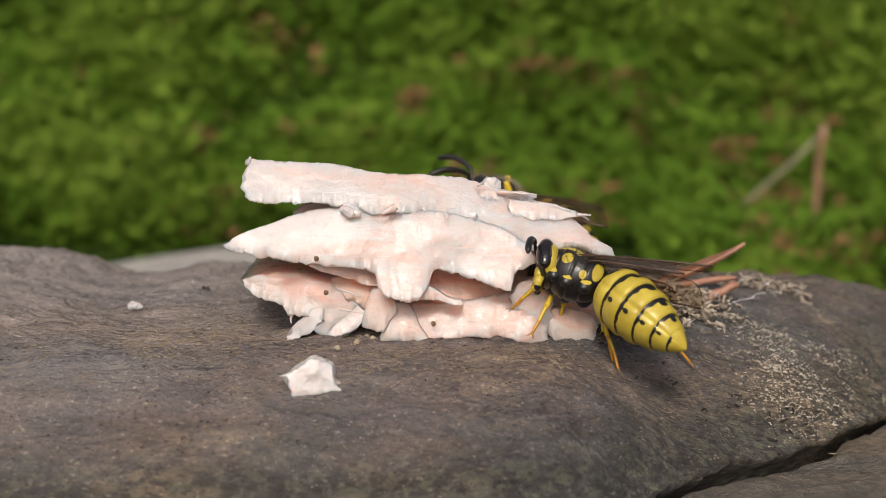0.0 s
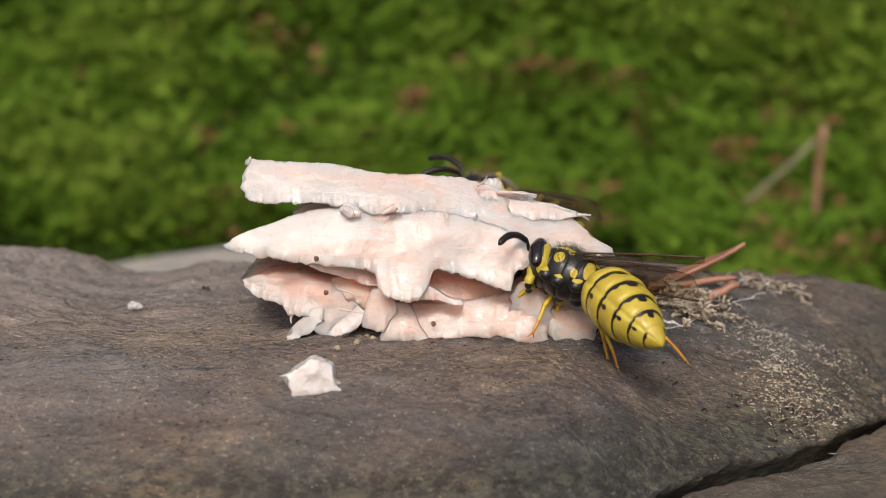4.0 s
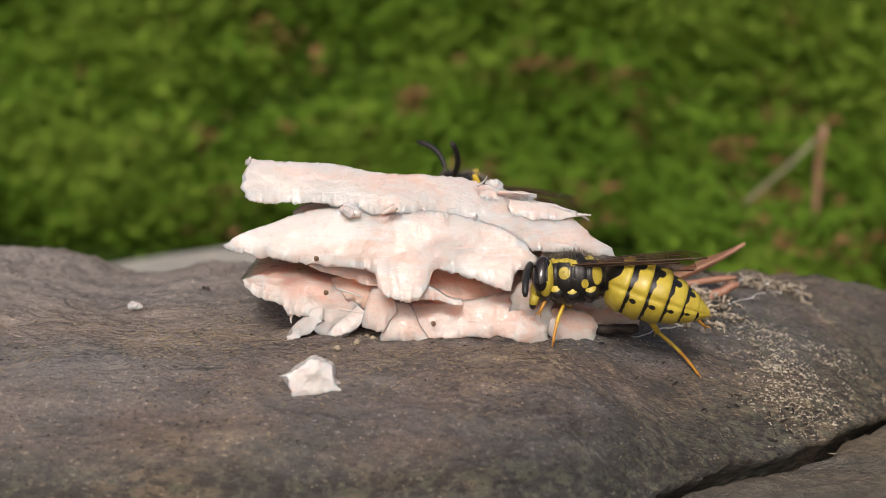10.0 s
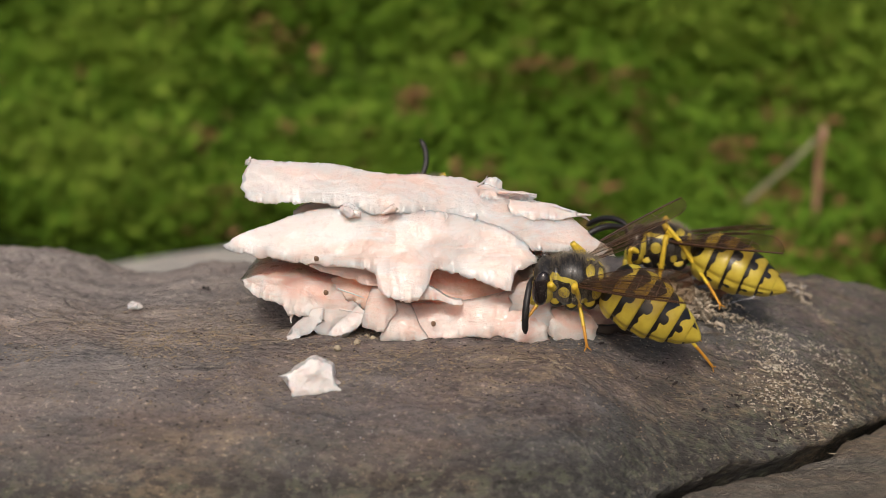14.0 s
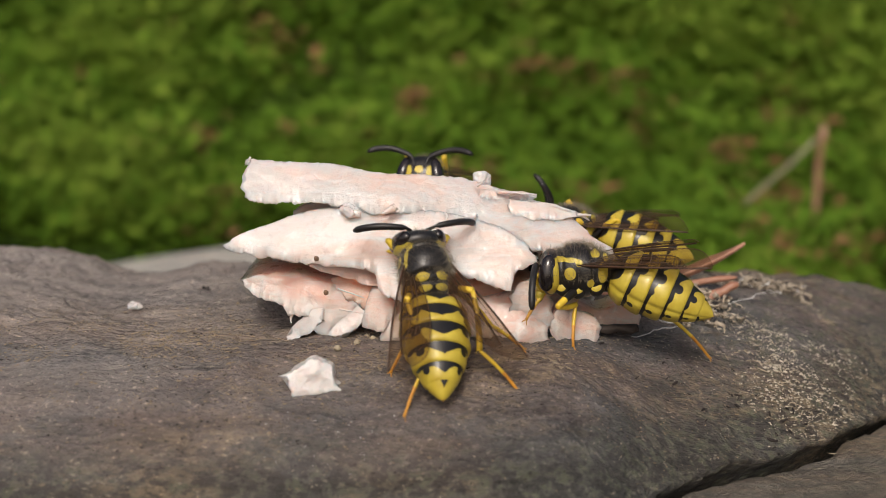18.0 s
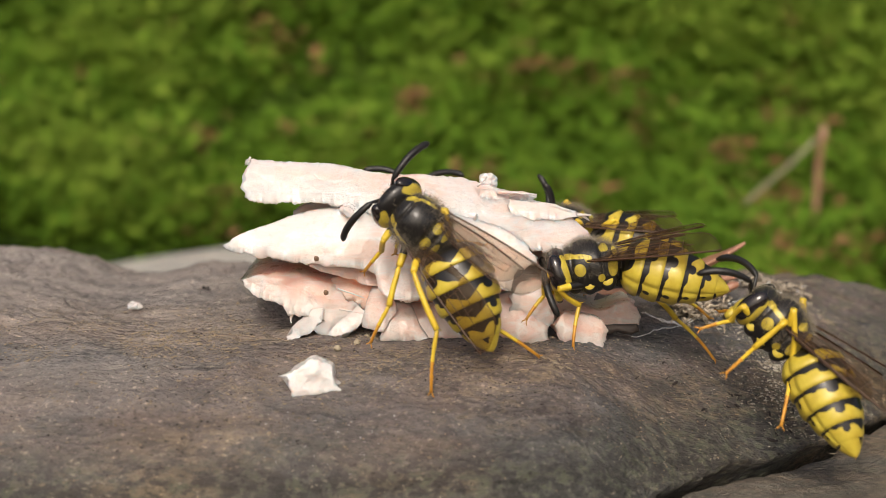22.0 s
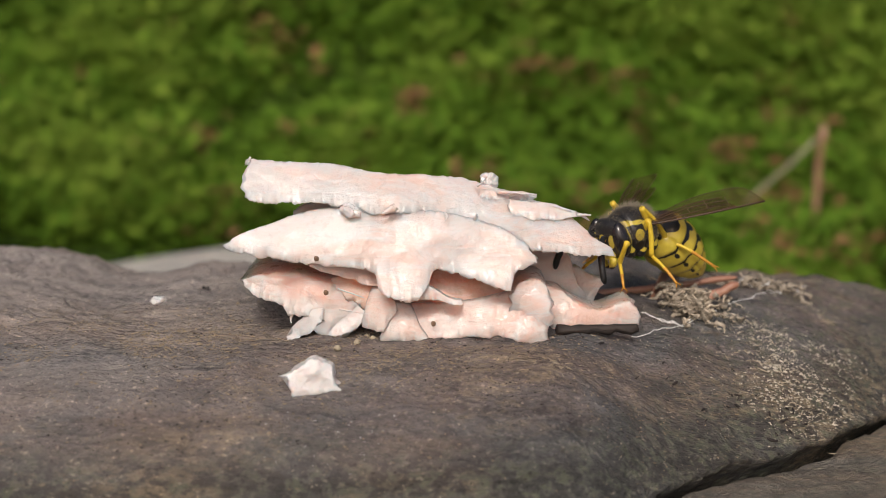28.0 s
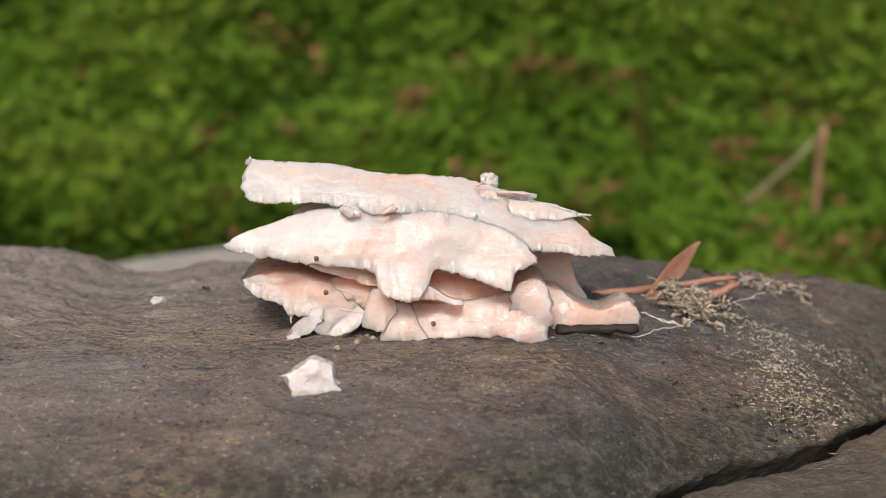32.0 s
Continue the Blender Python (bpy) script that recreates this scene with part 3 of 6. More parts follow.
shelf = thing("meat_slice", slab("shelf",
    [(-8.23, 4.04), (-6.95, 4.48), (-4.41, 4.13), (-1.02, 4.83), (1.95, 4.04), (4.93, 3.26), (5.57, 2.82)],
    [(-8.26, 2.64), (-6.98, 2.47), (-4.44, 1.54), (-1.02, 1.41), (1.96, 1.41), (4.95, 1.54), (5.59, 1.76)],
    1.0, 8, 0, MEAT_GLOW, 63, 0.4, 0.5, 0.8, True, 1.2), "pink layer in the hollow between slices, coloured as light through meat", "meat", SLICES)
left_flap = thing("meat_slice", slab("left_flap",
    [(-13.65, 4.1), (-12.75, 5.07), (-11.78, 4.88), (-9.69, 4.56), (-7.52, 4.25), (-5.78, 3.94)],
    [(-13.63, 3.75), (-12.23, 3.47), (-9.65, 3.47), (-7.49, 3.16), (-5.76, 2.78)],
    4.2, 6, 0.1, MEAT_WHITE, 64, 0.3, 0.6, 0.8, False, 1.0), "greyish white slice edge beneath the thick slice", "meat", SLICES)
under_top = thing("meat_slice", slab("under_top",
    [(-11.2, 8.86), (-10.34, 9.29), (-7.79, 9.64), (-3.56, 9.29), (-0.17, 8.69), (3.23, 8), (5.15, 7.57)],
    [(-11.21, 8.6), (-9.51, 8.35), (-6.97, 8.35), (-3.57, 8.09), (-0.17, 7.83), (3.24, 7.31), (5.15, 7.05)],
    3.4, 7, 0.1, MEAT_PINK, 65, 0.25, 0.6, 0.8, False, 1.0), "pink slice edge showing beneath the top slice", "meat", SLICES)
back_slice = thing("meat_slice", slab("back_slice",
    [(3.32, 5.49), (6.37, 5.67), (9.66, 5.04), (10.45, 2.8), (11.28, 1.44)],
    [(3.35, 0.98), (6.44, 0.75), (9.75, 0.53), (10.5, 0.75), (11.29, 0.89)],
    6, 4, 0, MEAT_PINK, 67, 0.25, 0.1, 1, True, 1.0), "thin upright pink slice behind the stack", "meat", SLICES)
tail_slice = thing("meat_slice", slab("tail_slice",
    [(6.71, 3.06), (8.64, 2.84), (9.74, 2.04), (11.91, 1.28), (14.05, 1.86), (14.85, 1.28)],
    [(6.75, 0.16), (8.7, -0.02), (9.78, -0.11), (11.95, -0.02), (14.11, -0.02), (14.88, 0.16)],
    3, 5, 0, MEAT_PINK, 71, 0.34, 0.4, 1, True, 1.0), "small pale end of a slice on the stone", "meat", SLICES)
part("shred", slab("shred_a",
    [(2.35, 10.57), (4.88, 10.4), (6.9, 10.15)],
    [(2.36, 9.89), (4.89, 9.64), (6.9, 9.89)],
    3, 5, 0.2, MEAT_THIN, 119, 0.25, 0.8, 0.5, False, 1), top_slice)
part("shred", slab("shred_b",
    [(4.86, 9.89), (7.79, 9.55), (9.82, 9.04)],
    [(4.87, 8.79), (7.81, 8.44), (9.83, 8.7)],
    2, 4, 0.2, MEAT_THIN, 121, 0.3, 0.8, 0.5, False, 1), top_slice)
shred(top_slice, ((0.16, 0.8, 9.19), (0.45, 0.5, 8.99), (0.16, 0.3, 8.74)), 0.13, 0)
shred(top_slice, ((2.3, 1, 8.73), (2.54, 0.7, 9.04), (2.37, 0.6, 9.22)), 0.14, 1)
shred(top_slice, ((-3.44, 0.8, 9.69), (-3.83, 0.5, 9.41), (-4.4, 0.4, 9.26)), 0.3, 2)
shred(top_slice, ((9.07, 3, 8.87), (9.87, 2.6, 8.69), (10.94, 2.5, 8.79)), 0.22, 3)
shred(top_slice, ((-14.32, 3, 12.42), (-14.39, 3, 12.76), (-14.14, 3, 12.97)), 0.3, 4)
shred(low_left, ((-11.02, 1.00, 1.77), (-11.31, 0.60, 1.45), (-11.15, 0.50, 1.04)), 0.15, 44, MEAT_THIN)
shred(low_left, ((-9.98, 1.00, 1.60), (-9.66, 0.60, 1.10), (-9.83, 0.50, 0.53)), 0.15, 47, MEAT_THIN)
shred(top_slice, ((4.02, 3.00, 10.40), (5.66, 2.60, 10.38), (6.91, 2.50, 10.27)), 0.16, 60)
shred(top_slice, ((7.38, 3.00, 9.47), (9.02, 2.60, 9.28), (9.81, 2.50, 8.83)), 0.2, 61)
shred(top_slice, ((9.91, 3.00, 8.79), (10.49, 2.60, 8.77), (10.83, 2.50, 8.33)), 0.08, 62)
shred(top_slice, ((2.55, 3.00, 10.82), (3.08, 2.60, 11.22), (3.24, 2.50, 11.66)), 0.1, 63)
shred(top_slice, ((0.25, 3.00, 8.79), (0.46, 2.60, 8.52), (0.17, 2.50, 8.33)), 0.09, 64)
shred(top_slice, ((11.65, 3.00, 6.56), (12.23, 2.60, 6.38), (12.60, 2.50, 6.19)), 0.14, 65)
part("torn_edge", lump("torn_edge", *(-6.68, 0.9, 9.34), 0.75, 0.45, 0.6, MEAT_THIN, 136, 0.35, 0.9, 5), mid_slice)
for owner, p in ((low_right, (-0.7, -0.45, 1.26)), (mid_slice, (-9.06, -0.9, 6.21)), (low_left, (-8.51, 0.0, 3.48))):
    part("pore", lump("pore", *p, 0.17, 0.12, 0.19, PORE, 130, 0.3), owner, label="small dark pore in the meat")
shred(low_left, ((-7.58, -0.7, 3.91), (-6.46, -1.0, 3.65), (-5.66, -1.0, 3.31)), 0.07, 12)
shred(low_left, ((-7.5, -1.0, 2.47), (-6.48, -1.1, 2.33), (-5.47, -1.0, 2.14)), 0.06, 13)


# ---- wasps ----
MESHES = {}


def kept(key, make):
    if key not in MESHES:
        MESHES[key] = make()
    return MESHES[key]


def spots(items, black=1.0):
    """Yellow patches on black: (centre, radii) ellipses."""
    def mark(u, v, p):
        best = 9.0
        for c, r in items:
            for side in (1, -1):
                d = math.sqrt(sum(((q - (k if i != 1 else k * side)) / w) ** 2 for i, (q, k, w) in enumerate(zip(p, c, r))))
                best = min(best, (d - 1) * min(r))
        return min(1.0, max(0.0, 0.5 + best * 3))
    return mark


def thorax_mesh():
    def fn(u, v):
        a, t = (u * 0.998 + 0.001) * math.pi, v * math.tau
        x = 2.25 * math.cos(a)
        w = math.sin(a) ** 0.62
        up = max(0, math.cos(t))
        hump = 1 + 0.10 * math.exp(-((x - 0.5) / 1.0) ** 2) - (0.13 * math.exp(-((x + 0.75) / 0.16) ** 2) + 0.10 * math.exp(-((x + 1.45) / 0.14) ** 2) + 0.05 * math.exp(-((x - 1.35) / 0.1) ** 2)) * up
        w *= 1 - 0.05 * math.exp(-((x - 1.3) / 0.09) ** 2) - 0.06 * math.exp(-((x + 0.85) / 0.1) ** 2) - 0.05 * math.exp(-((x - 0.15) / 0.08) ** 2) * (1 - up)
        return (x, 1.86 * w * math.sin(t), (1.80 if math.cos(t) > 0 else 1.88) * w * hump * math.cos(t) - 0.1)
    mk = spots([((1.55, 1.1, 0.95), (0.75, 0.5, 0.2)), ((0.7, 1.45, 0.95), (0.55, 0.4, 0.17)), ((0.1, 1.6, 0.75), (0.28, 0.4, 0.26)),
                ((-1.05, 0.72, 1.3), (0.34, 0.52, 0.6)), ((-1.8, 0.62, 0.95), (0.22, 0.55, 0.6)),
                ((0.75, 1.7, 0.0), (0.42, 0.5, 0.46)), ((-1.55, 1.3, 0.0), (0.42, 0.55, 0.75)), ((-0.7, 1.5, -0.7), (0.28, 0.5, 0.34))])
    v, f, m = sheet(fn, 80, 80, mark=mk)
    return mesh_of("thorax", v, f, [SHELL], mark=m)


def head_mesh():
    def fn(u, v):
        a, t = (u * 0.998 + 0.001) * math.pi, v * math.tau
        return (0.95 * math.cos(a), 1.95 * math.sin(a) * math.sin(t), 1.68 * math.sin(a) * math.cos(t) - 0.1)
    mk = spots([((-0.45, 1.5, 0.1), (0.3, 1.0, 1.35)), ((-0.05, 1.6, -1.0), (0.4, 0.8, 0.6)), ((0.92, 0.0, 0.28), (0.4, 0.36, 0.32)), ((0.8, 0.85, 0.1), (0.32, 0.25, 0.55))])
    v, f, m = sheet(fn, 56, 64, mark=mk)
    return mesh_of("head", v, f, [SHELL], mark=m)


def face_mesh():
    v, f = ball(0.72, 0, -0.95, 0.38, 0.88, 0.7, 24)
    mk = [min(1.0, max(0.0, 0.5 + 3 * (0.13 - math.hypot(p[1], p[2] + 0.85)))) for p in v]
    return mesh_of("face_plate", v, f, [SHELL], mark=mk)


def jaw_mesh(side):
    v, f = tube([(0.65, 0.62 * side, -1.35), (0.82, 0.55 * side, -1.75), (0.86, 0.33 * side, -2.1), (0.82, 0.05 * side, -2.28)], [0.34, 0.34, 0.25, 0.09], 10)
    mk = [0.5 + 4 * (-2.08 - p[2]) for p in v]
    return mesh_of("jaw", v, f, [SHELL], mark=[min(1.0, max(0.0, k)) for k in mk])


def antenna_mesh(side):
    pts, rad = [(0, 0, 0), (0.22, 0.2 * side, 0.45), (0.4, 0.42 * side, 0.95)], [0.1, 0.15, 0.11]
    for i in range(1, 14):
        t = i / 13
        a = 1.15 + 1.15 * t
        p = pts[-1]
        s = 0.315
        pts.append((p[0] + s * math.sin(a) * 0.9, p[1] + s * side * (0.55 - 0.4 * t), p[2] + s * math.cos(a)))
        rad += [0.20 + 0.012 * (i % 2) + 0.045 * math.sin(t * 2.6)]
    rad[-1] = 0.12
    v, f = tube(pts, rad, 12)
    return mesh_of("antenna", v, f, [ANTENNA])


ABDOMEN = [(0.0, 0.3), (0.02, 0.7), (0.05, 1.36), (0.09, 1.72), (0.18, 1.98), (0.33, 2.1), (0.5, 1.98), (0.65, 1.66), (0.78, 1.26), (0.88, 0.85), (0.95, 0.48), (0.985, 0.24), (1.0, 0.05)]
CUTS = [0.0, 0.2, 0.38, 0.56, 0.72, 0.86, 1.0]


def segment_mesh(k):
    s0, s1 = CUTS[k], min(1.0, CUTS[k + 1] + (0.012 if k < 5 else 0))

    def fn(u, v):
        s = s0 + (s1 - s0) * u
        t = v * math.tau
        r = 1.15 * curve(ABDOMEN, s)[0]
        r *= 0.965 + 0.075 * ease(0.0, 0.9, u) - 0.03 * ease(0.9, 1.0, u) if k < 5 else 1
        a = abs((v * 360 + 180) % 360 - 180)
        r *= 1 - 0.055 * math.exp(-((a - 108) / 6) ** 2)
        top = math.cos(t)
        return (-8.0 * s, r * math.sin(t), r * (0.93 if top > 0 else 0.86) * top)

    def mark(u, v, p):
        a = abs((v * 360 + 180) % 360 - 180)
        wob = 0.05 * noise.noise((a * 0.09, k * 3.7, 1.0))
        if a > 108:
            edge = 0.21 + 0.06 * math.exp(-((a - 124) / 9) ** 2)
        elif k == 0:
            edge = 0.50 + 0.36 * max(0.0, 1 - a / 26) + 0.1 * math.exp(-((a - 70) / 14) ** 2) - 0.3 * ease(72, 104, a)
        elif k == 5:
            edge = 0.08 + 0.4 * max(0.0, 1 - a / 16)
        else:
            edge = 0.36 - 0.015 * k - 0.11 * ease(50, 98, a) + 0.09 * math.exp(-((a - 80) / 7) ** 2) + (0.50 - 0.03 * k) * max(0.0, 1 - a / (34 - 2 * k)) ** 0.8
        d = (edge + wob - u) * 1.6
        if 0 < k < 5:
            spot = max(0.16 - math.hypot((u - 0.42) * 0.8, (a - 44 - 2 * k) / 70), 0.085 - math.hypot((u - 0.45) * 0.5, (a - 124) / 60))
            d = max(d, spot * 2.4)
        return min(1.0, max(0.0, 0.5 + d * 2.2))
    v, f, m = sheet(fn, 20, 96, cap=True, mark=mark)
    return mesh_of("segment", v, f, [SHELL], mark=m)


def sting_mesh():
    v, f = tube([(-7.8, 0, -0.02), (-8.0, 0, -0.04), (-8.12, 0, -0.05)], [0.05, 0.03, 0.01], 8)
    return mesh_of("sting", v, f, [FOOT])


def wing_shape(u, length, width, side):
    lead = 0.18 * math.sin(u * math.pi)
    return lead, -width * (0.18 + 0.82 * math.sin(min(1.0, u * 1.08) ** 0.9 * math.pi * 0.62) ** 1.1) * (1 - max(0, u - 0.86) ** 2 * 38)


def wing_mesh(side, length, width):
    nu, nv = 44, 12

    def at(u, v):
        a, b = wing_shape(u, length, width, side)
        y = a + (b - a) * v
        z = 0.10 * math.sin(v * 9.0) * (1 - u) * 0.7 + 0.10 * math.sin(u * 2.5) - 0.25 * v * v
        return (-length * u + 0.35 * v * u * (1 - u), -side * y * -1.0, z)

    def fn(u, w):
        v, up = (w * 2, 1) if w < 0.5 else (2 - w * 2, -1)
        x, y, z = at(u, v)
        return (x, y, z + 0.012 * up)
    v, f, _ = sheet(fn, nu, nv * 2)
    return mesh_of("wing", v, f, [WING]), at


def vein_mesh(side, length, width):
    at = wing_mesh(side, length, width)[1]
    runs = [[(i / 20, 0.0) for i in range(21)], [(i / 20, 0.16 + 0.1 * (i / 20)) for i in range(15)], [(i / 20, 0.45 + 0.1 * math.sin(i / 4)) for i in range(17)],
            [(i / 20, 0.75 - 0.01 * i) for i in range(15)], [(0.55, i / 10) for i in range(2, 8)], [(0.72, i / 10) for i in range(1, 7)], [(0.4, i / 10) for i in range(2, 6)],
            [(i / 20, 0.98) for i in range(20)]]
    out = []
    for k, r in enumerate(runs):
        rad = 0.075 if k == 0 else 0.028
        out.append(tube([at(*p) for p in r], [rad] * len(r), 5))
    v, f = joined(*out)
    return mesh_of("vein", v, f, [VEIN])


# femur, tibia and foot lengths; hip places; resting feet
LEGS = {"1": ((2.3, 2.0, 2.3), (1.3, 0.75, -1.15), (3.6, 2.6, -3.4)),
        "2": ((2.7, 2.8, 3.1), (0.1, 0.85, -1.3), (0.3, 4.9, -3.4)),
        "3": ((3.6, 4.2, 4.3), (-1.2, 0.8, -1.15), (-4.6, 4.4, -3.4))}


def limb_mesh(name, length, r0, r1, mats, spur=False, joints=0, split=None):
    n = 12
    pts = [(length * i / n, 0, 0.04 * length * math.sin(i / n * math.pi)) for i in range(n + 1)]
    rad = [(r0 + (r1 - r0) * i / n) * (1 + (0.16 if joints and i % 3 == 0 else 0)) for i in range(n + 1)]
    rad[0] *= 0.7
    v, f = tube(pts, rad, 10)
    nf = len(f)
    extra = []
    if spur:
        extra = [tube([(length * 0.93, 0, -0.05), (length * 1.05, 0.05, -0.5)], [0.05, 0.01], 5)]
    if joints:
        for s in (1, -1):
            extra.append(tube([(length, 0.05 * s, 0), (length + 0.22, 0.22 * s, 0.02), (length + 0.34, 0.28 * s, -0.14)], [0.06, 0.045, 0.012], 5))
    v, f = joined((v, f), *extra)
    me = mesh_of(name, v, f, mats)
    if split:
        for i in range(nf - 2):
            if (i // 10) / n < split:
                me.polygons[i].material_index = 1
    return me


def coxa_mesh(side, n):
    v, f = ball(0.0, 0.12 * side, 0.1, 0.62, 0.55, 0.85, 16, Euler((0.5 * side, 0.3 if n == "1" else -0.3, 0)).to_matrix())
    mk = [min(1.0, max(0.0, 0.5 + 3 * (math.dist(p, (0.1, 0.6 * side, 0.2)) - 0.42))) for p in v]
    return mesh_of("coxa", v, f, [SHELL], mark=mk)


def hair_mesh(seed, count, rx, ry, rz, lo, zmin=-0.2):
    rng = random.Random(seed)
    verts, faces = [], []
    while len(faces) < count:
        d = Vector((rng.gauss(0, 1), rng.gauss(0, 1), rng.gauss(0, 1))).normalized()
        if d.z < zmin:
            continue
        p = Vector((d.x * rx, d.y * ry, d.z * rz - 0.1))
        n = Vector((d.x / rx, d.y / ry, d.z / rz)).normalized() + Vector((rng.gauss(0, 0.25), rng.gauss(0, 0.25), rng.gauss(0, 0.25)))
        tip = p + n.normalized() * lo * rng.uniform(0.5, 1.2)
        e = n.cross(Vector((0.3, 0.5, 0.8))).normalized() * 0.011
        b = len(verts)
        verts += [tuple(p + e), tuple(p - e), tuple(tip)]
        faces.append((b, b + 1, b + 2))
    return mesh_of("hair", verts, faces, [HAIR], smooth=False)


def make_wasp(label):
    """Head forward along x, left along y; the origin lies in the thorax."""
    w = {"rows": []}
    body = w["thing"] = tagged(new("wasp"), label, "wasp", "wasps at the meat")
    part("thorax", kept("thorax", thorax_mesh), body)
    part("hair", kept("hair", lambda: hair_mesh(3, 3600, 2.2, 1.83, 1.86, 0.6)), body)
    head = w["head"] = part("head", kept("head", head_mesh), body, (2.12, 0, -0.15))
    part("hair", kept("head_hair", lambda: hair_mesh(4, 520, 0.92, 1.85, 1.62, 0.48, 0.0)), head)
    part("face_plate", kept("face", face_mesh), head, label="yellow face plate with a black mark")
    for s, k in ((1, "l"), (-1, "r")):
        part("eye", kept("eye" + k, lambda: mesh_of("eye", *ball(0.25, 1.38 * s, 0.14, 0.68, 0.6, 1.36, 22, Euler((0.22 * s, -0.1, 0)).to_matrix()), [EYE_BLACK])), head, label="large glossy black compound eye")
        part("jaw", kept("jaw" + k, lambda: jaw_mesh(s)), head)
        w["antenna_" + k] = part("antenna", kept("antenna" + k, lambda: antenna_mesh(s)), head, (0.84, 0.36 * s, 0.33), "long black segmented antenna")
    abd = w["abdomen"] = part("abdomen", kept("waist", lambda: mesh_of("abdomen", *tube([(0.5, 0, 0.1), (0, 0, 0.05), (-0.5, 0, 0)], [0.28, 0.22, 0.5], 12), [LEG_BLACK])), body, (-2.15, 0, -0.15))
    for k in range(6):
        part("segment", kept("segment%d" % k, lambda: segment_mesh(k)), abd)
    part("sting", kept("sting", sting_mesh), abd)
    for s, k in ((1, "l"), (-1, "r")):
        for nm, ln, wd, at in (("fore", 9.6, 2.5, (0.35, 1.6 * s, 0.6)), ("hind", 7.0, 1.7, (-0.4, 1.55 * s, 0.5))):
            wg = w[nm + k] = part("wing", kept(nm + k, lambda: wing_mesh(s, ln, wd)[0]), body, at, "smoky brown see-through wing")
            part("vein", kept("vein" + nm + k, lambda: vein_mesh(s, ln, wd)), wg)
        for n, (lens, hip, foot) in LEGS.items():
            hx, hy, hz = hip
            part("coxa", kept("coxa" + k + n, lambda: coxa_mesh(s, n)), body, (hx, hy * s, hz), "black and yellow hip joint")
            w["femur_" + k + n] = part("femur", kept("femur" + n, lambda: limb_mesh("femur", lens[0], 0.36, 0.23, [LEG, LEG_BLACK], split=0.6)), body, (hx, hy * s, hz))
            w["tibia_" + k + n] = part("tibia", kept("tibia" + n, lambda: limb_mesh("tibia", lens[1], 0.18, 0.22, [LEG], spur=True)), body)
            w["foot_" + k + n] = part("foot", kept("foot" + n, lambda: limb_mesh("foot", lens[2], 0.15, 0.10, [FOOT, LEG], joints=1, split=0.45)), body, label="orange jointed foot")
    return w


def aim(p, q, up):
    """The pose at p with x towards q."""
    d = (q - p).normalized()
    y = up.cross(d)
    y = y.normalized() if y.length > 1e-4 else Vector((0, 1, 0))
    z = d.cross(y)
    m = Matrix((d, y, z)).transposed().to_4x4()
    m.translation = p * MM
    return m


def leg_poses(n, side, target):
    """Femur, tibia and foot in the body's space, for a foot at target (millimetres, body space)."""
    (a, b, c), hip, rest = LEGS[n]
    hip = Vector((hip[0], hip[1] * side, hip[2]))
    t = Vector(target)
    d = t - hip
    reach = (a + b + c) * 0.97
    if d.length > reach:
        t = hip + d.normalized() * reach
        d = t - hip
    if d.length < 2.0:
        t = hip + d.normalized() * 2.0
        d = t - hip
    out = Vector((0.15 if n == "1" else (-0.35 if n == "3" else 0), 1.0 * side, 0.0))
    lie = (d.normalized() * 0.9 + out * 0.35 + Vector((0, 0, -0.35))).normalized()
    ankle = t - lie * c
    e = ankle - hip
    if e.length > (a + b) * 0.985:
        ankle = hip + e.normalized() * (a + b) * 0.985
        e = ankle - hip
    if e.length < abs(a - b) + 0.25:
        ankle = hip + e.normalized() * (abs(a - b) + 0.25)
        e = ankle - hip
    k = (a * a - b * b + e.length_squared) / (2 * e.length)
    h = math.sqrt(max(0.0, a * a - k * k))
    bend = Vector((0, 0.25 * side, 1.0)) + out * 0.3
    en = e.normalized()
    bend = (bend - en * bend.dot(en)).normalized()
    knee = hip + en * k + bend * h
    return aim(hip, knee, bend), aim(knee, ankle, bend), aim(ankle, t, bend)


def step(w, t, m, tail=(0, 0), nod=(0, 0), wings=(14, 4), feelers=(0, 0), **feet):
    """One row of a wasp: pose, tail (pitch, turn), nod of the head, wings (spread, lift), feelers (left, right, splay) and feet (world millimetres)."""
    w["rows"].append((t, m, tail, nod, wings, feelers, feet))


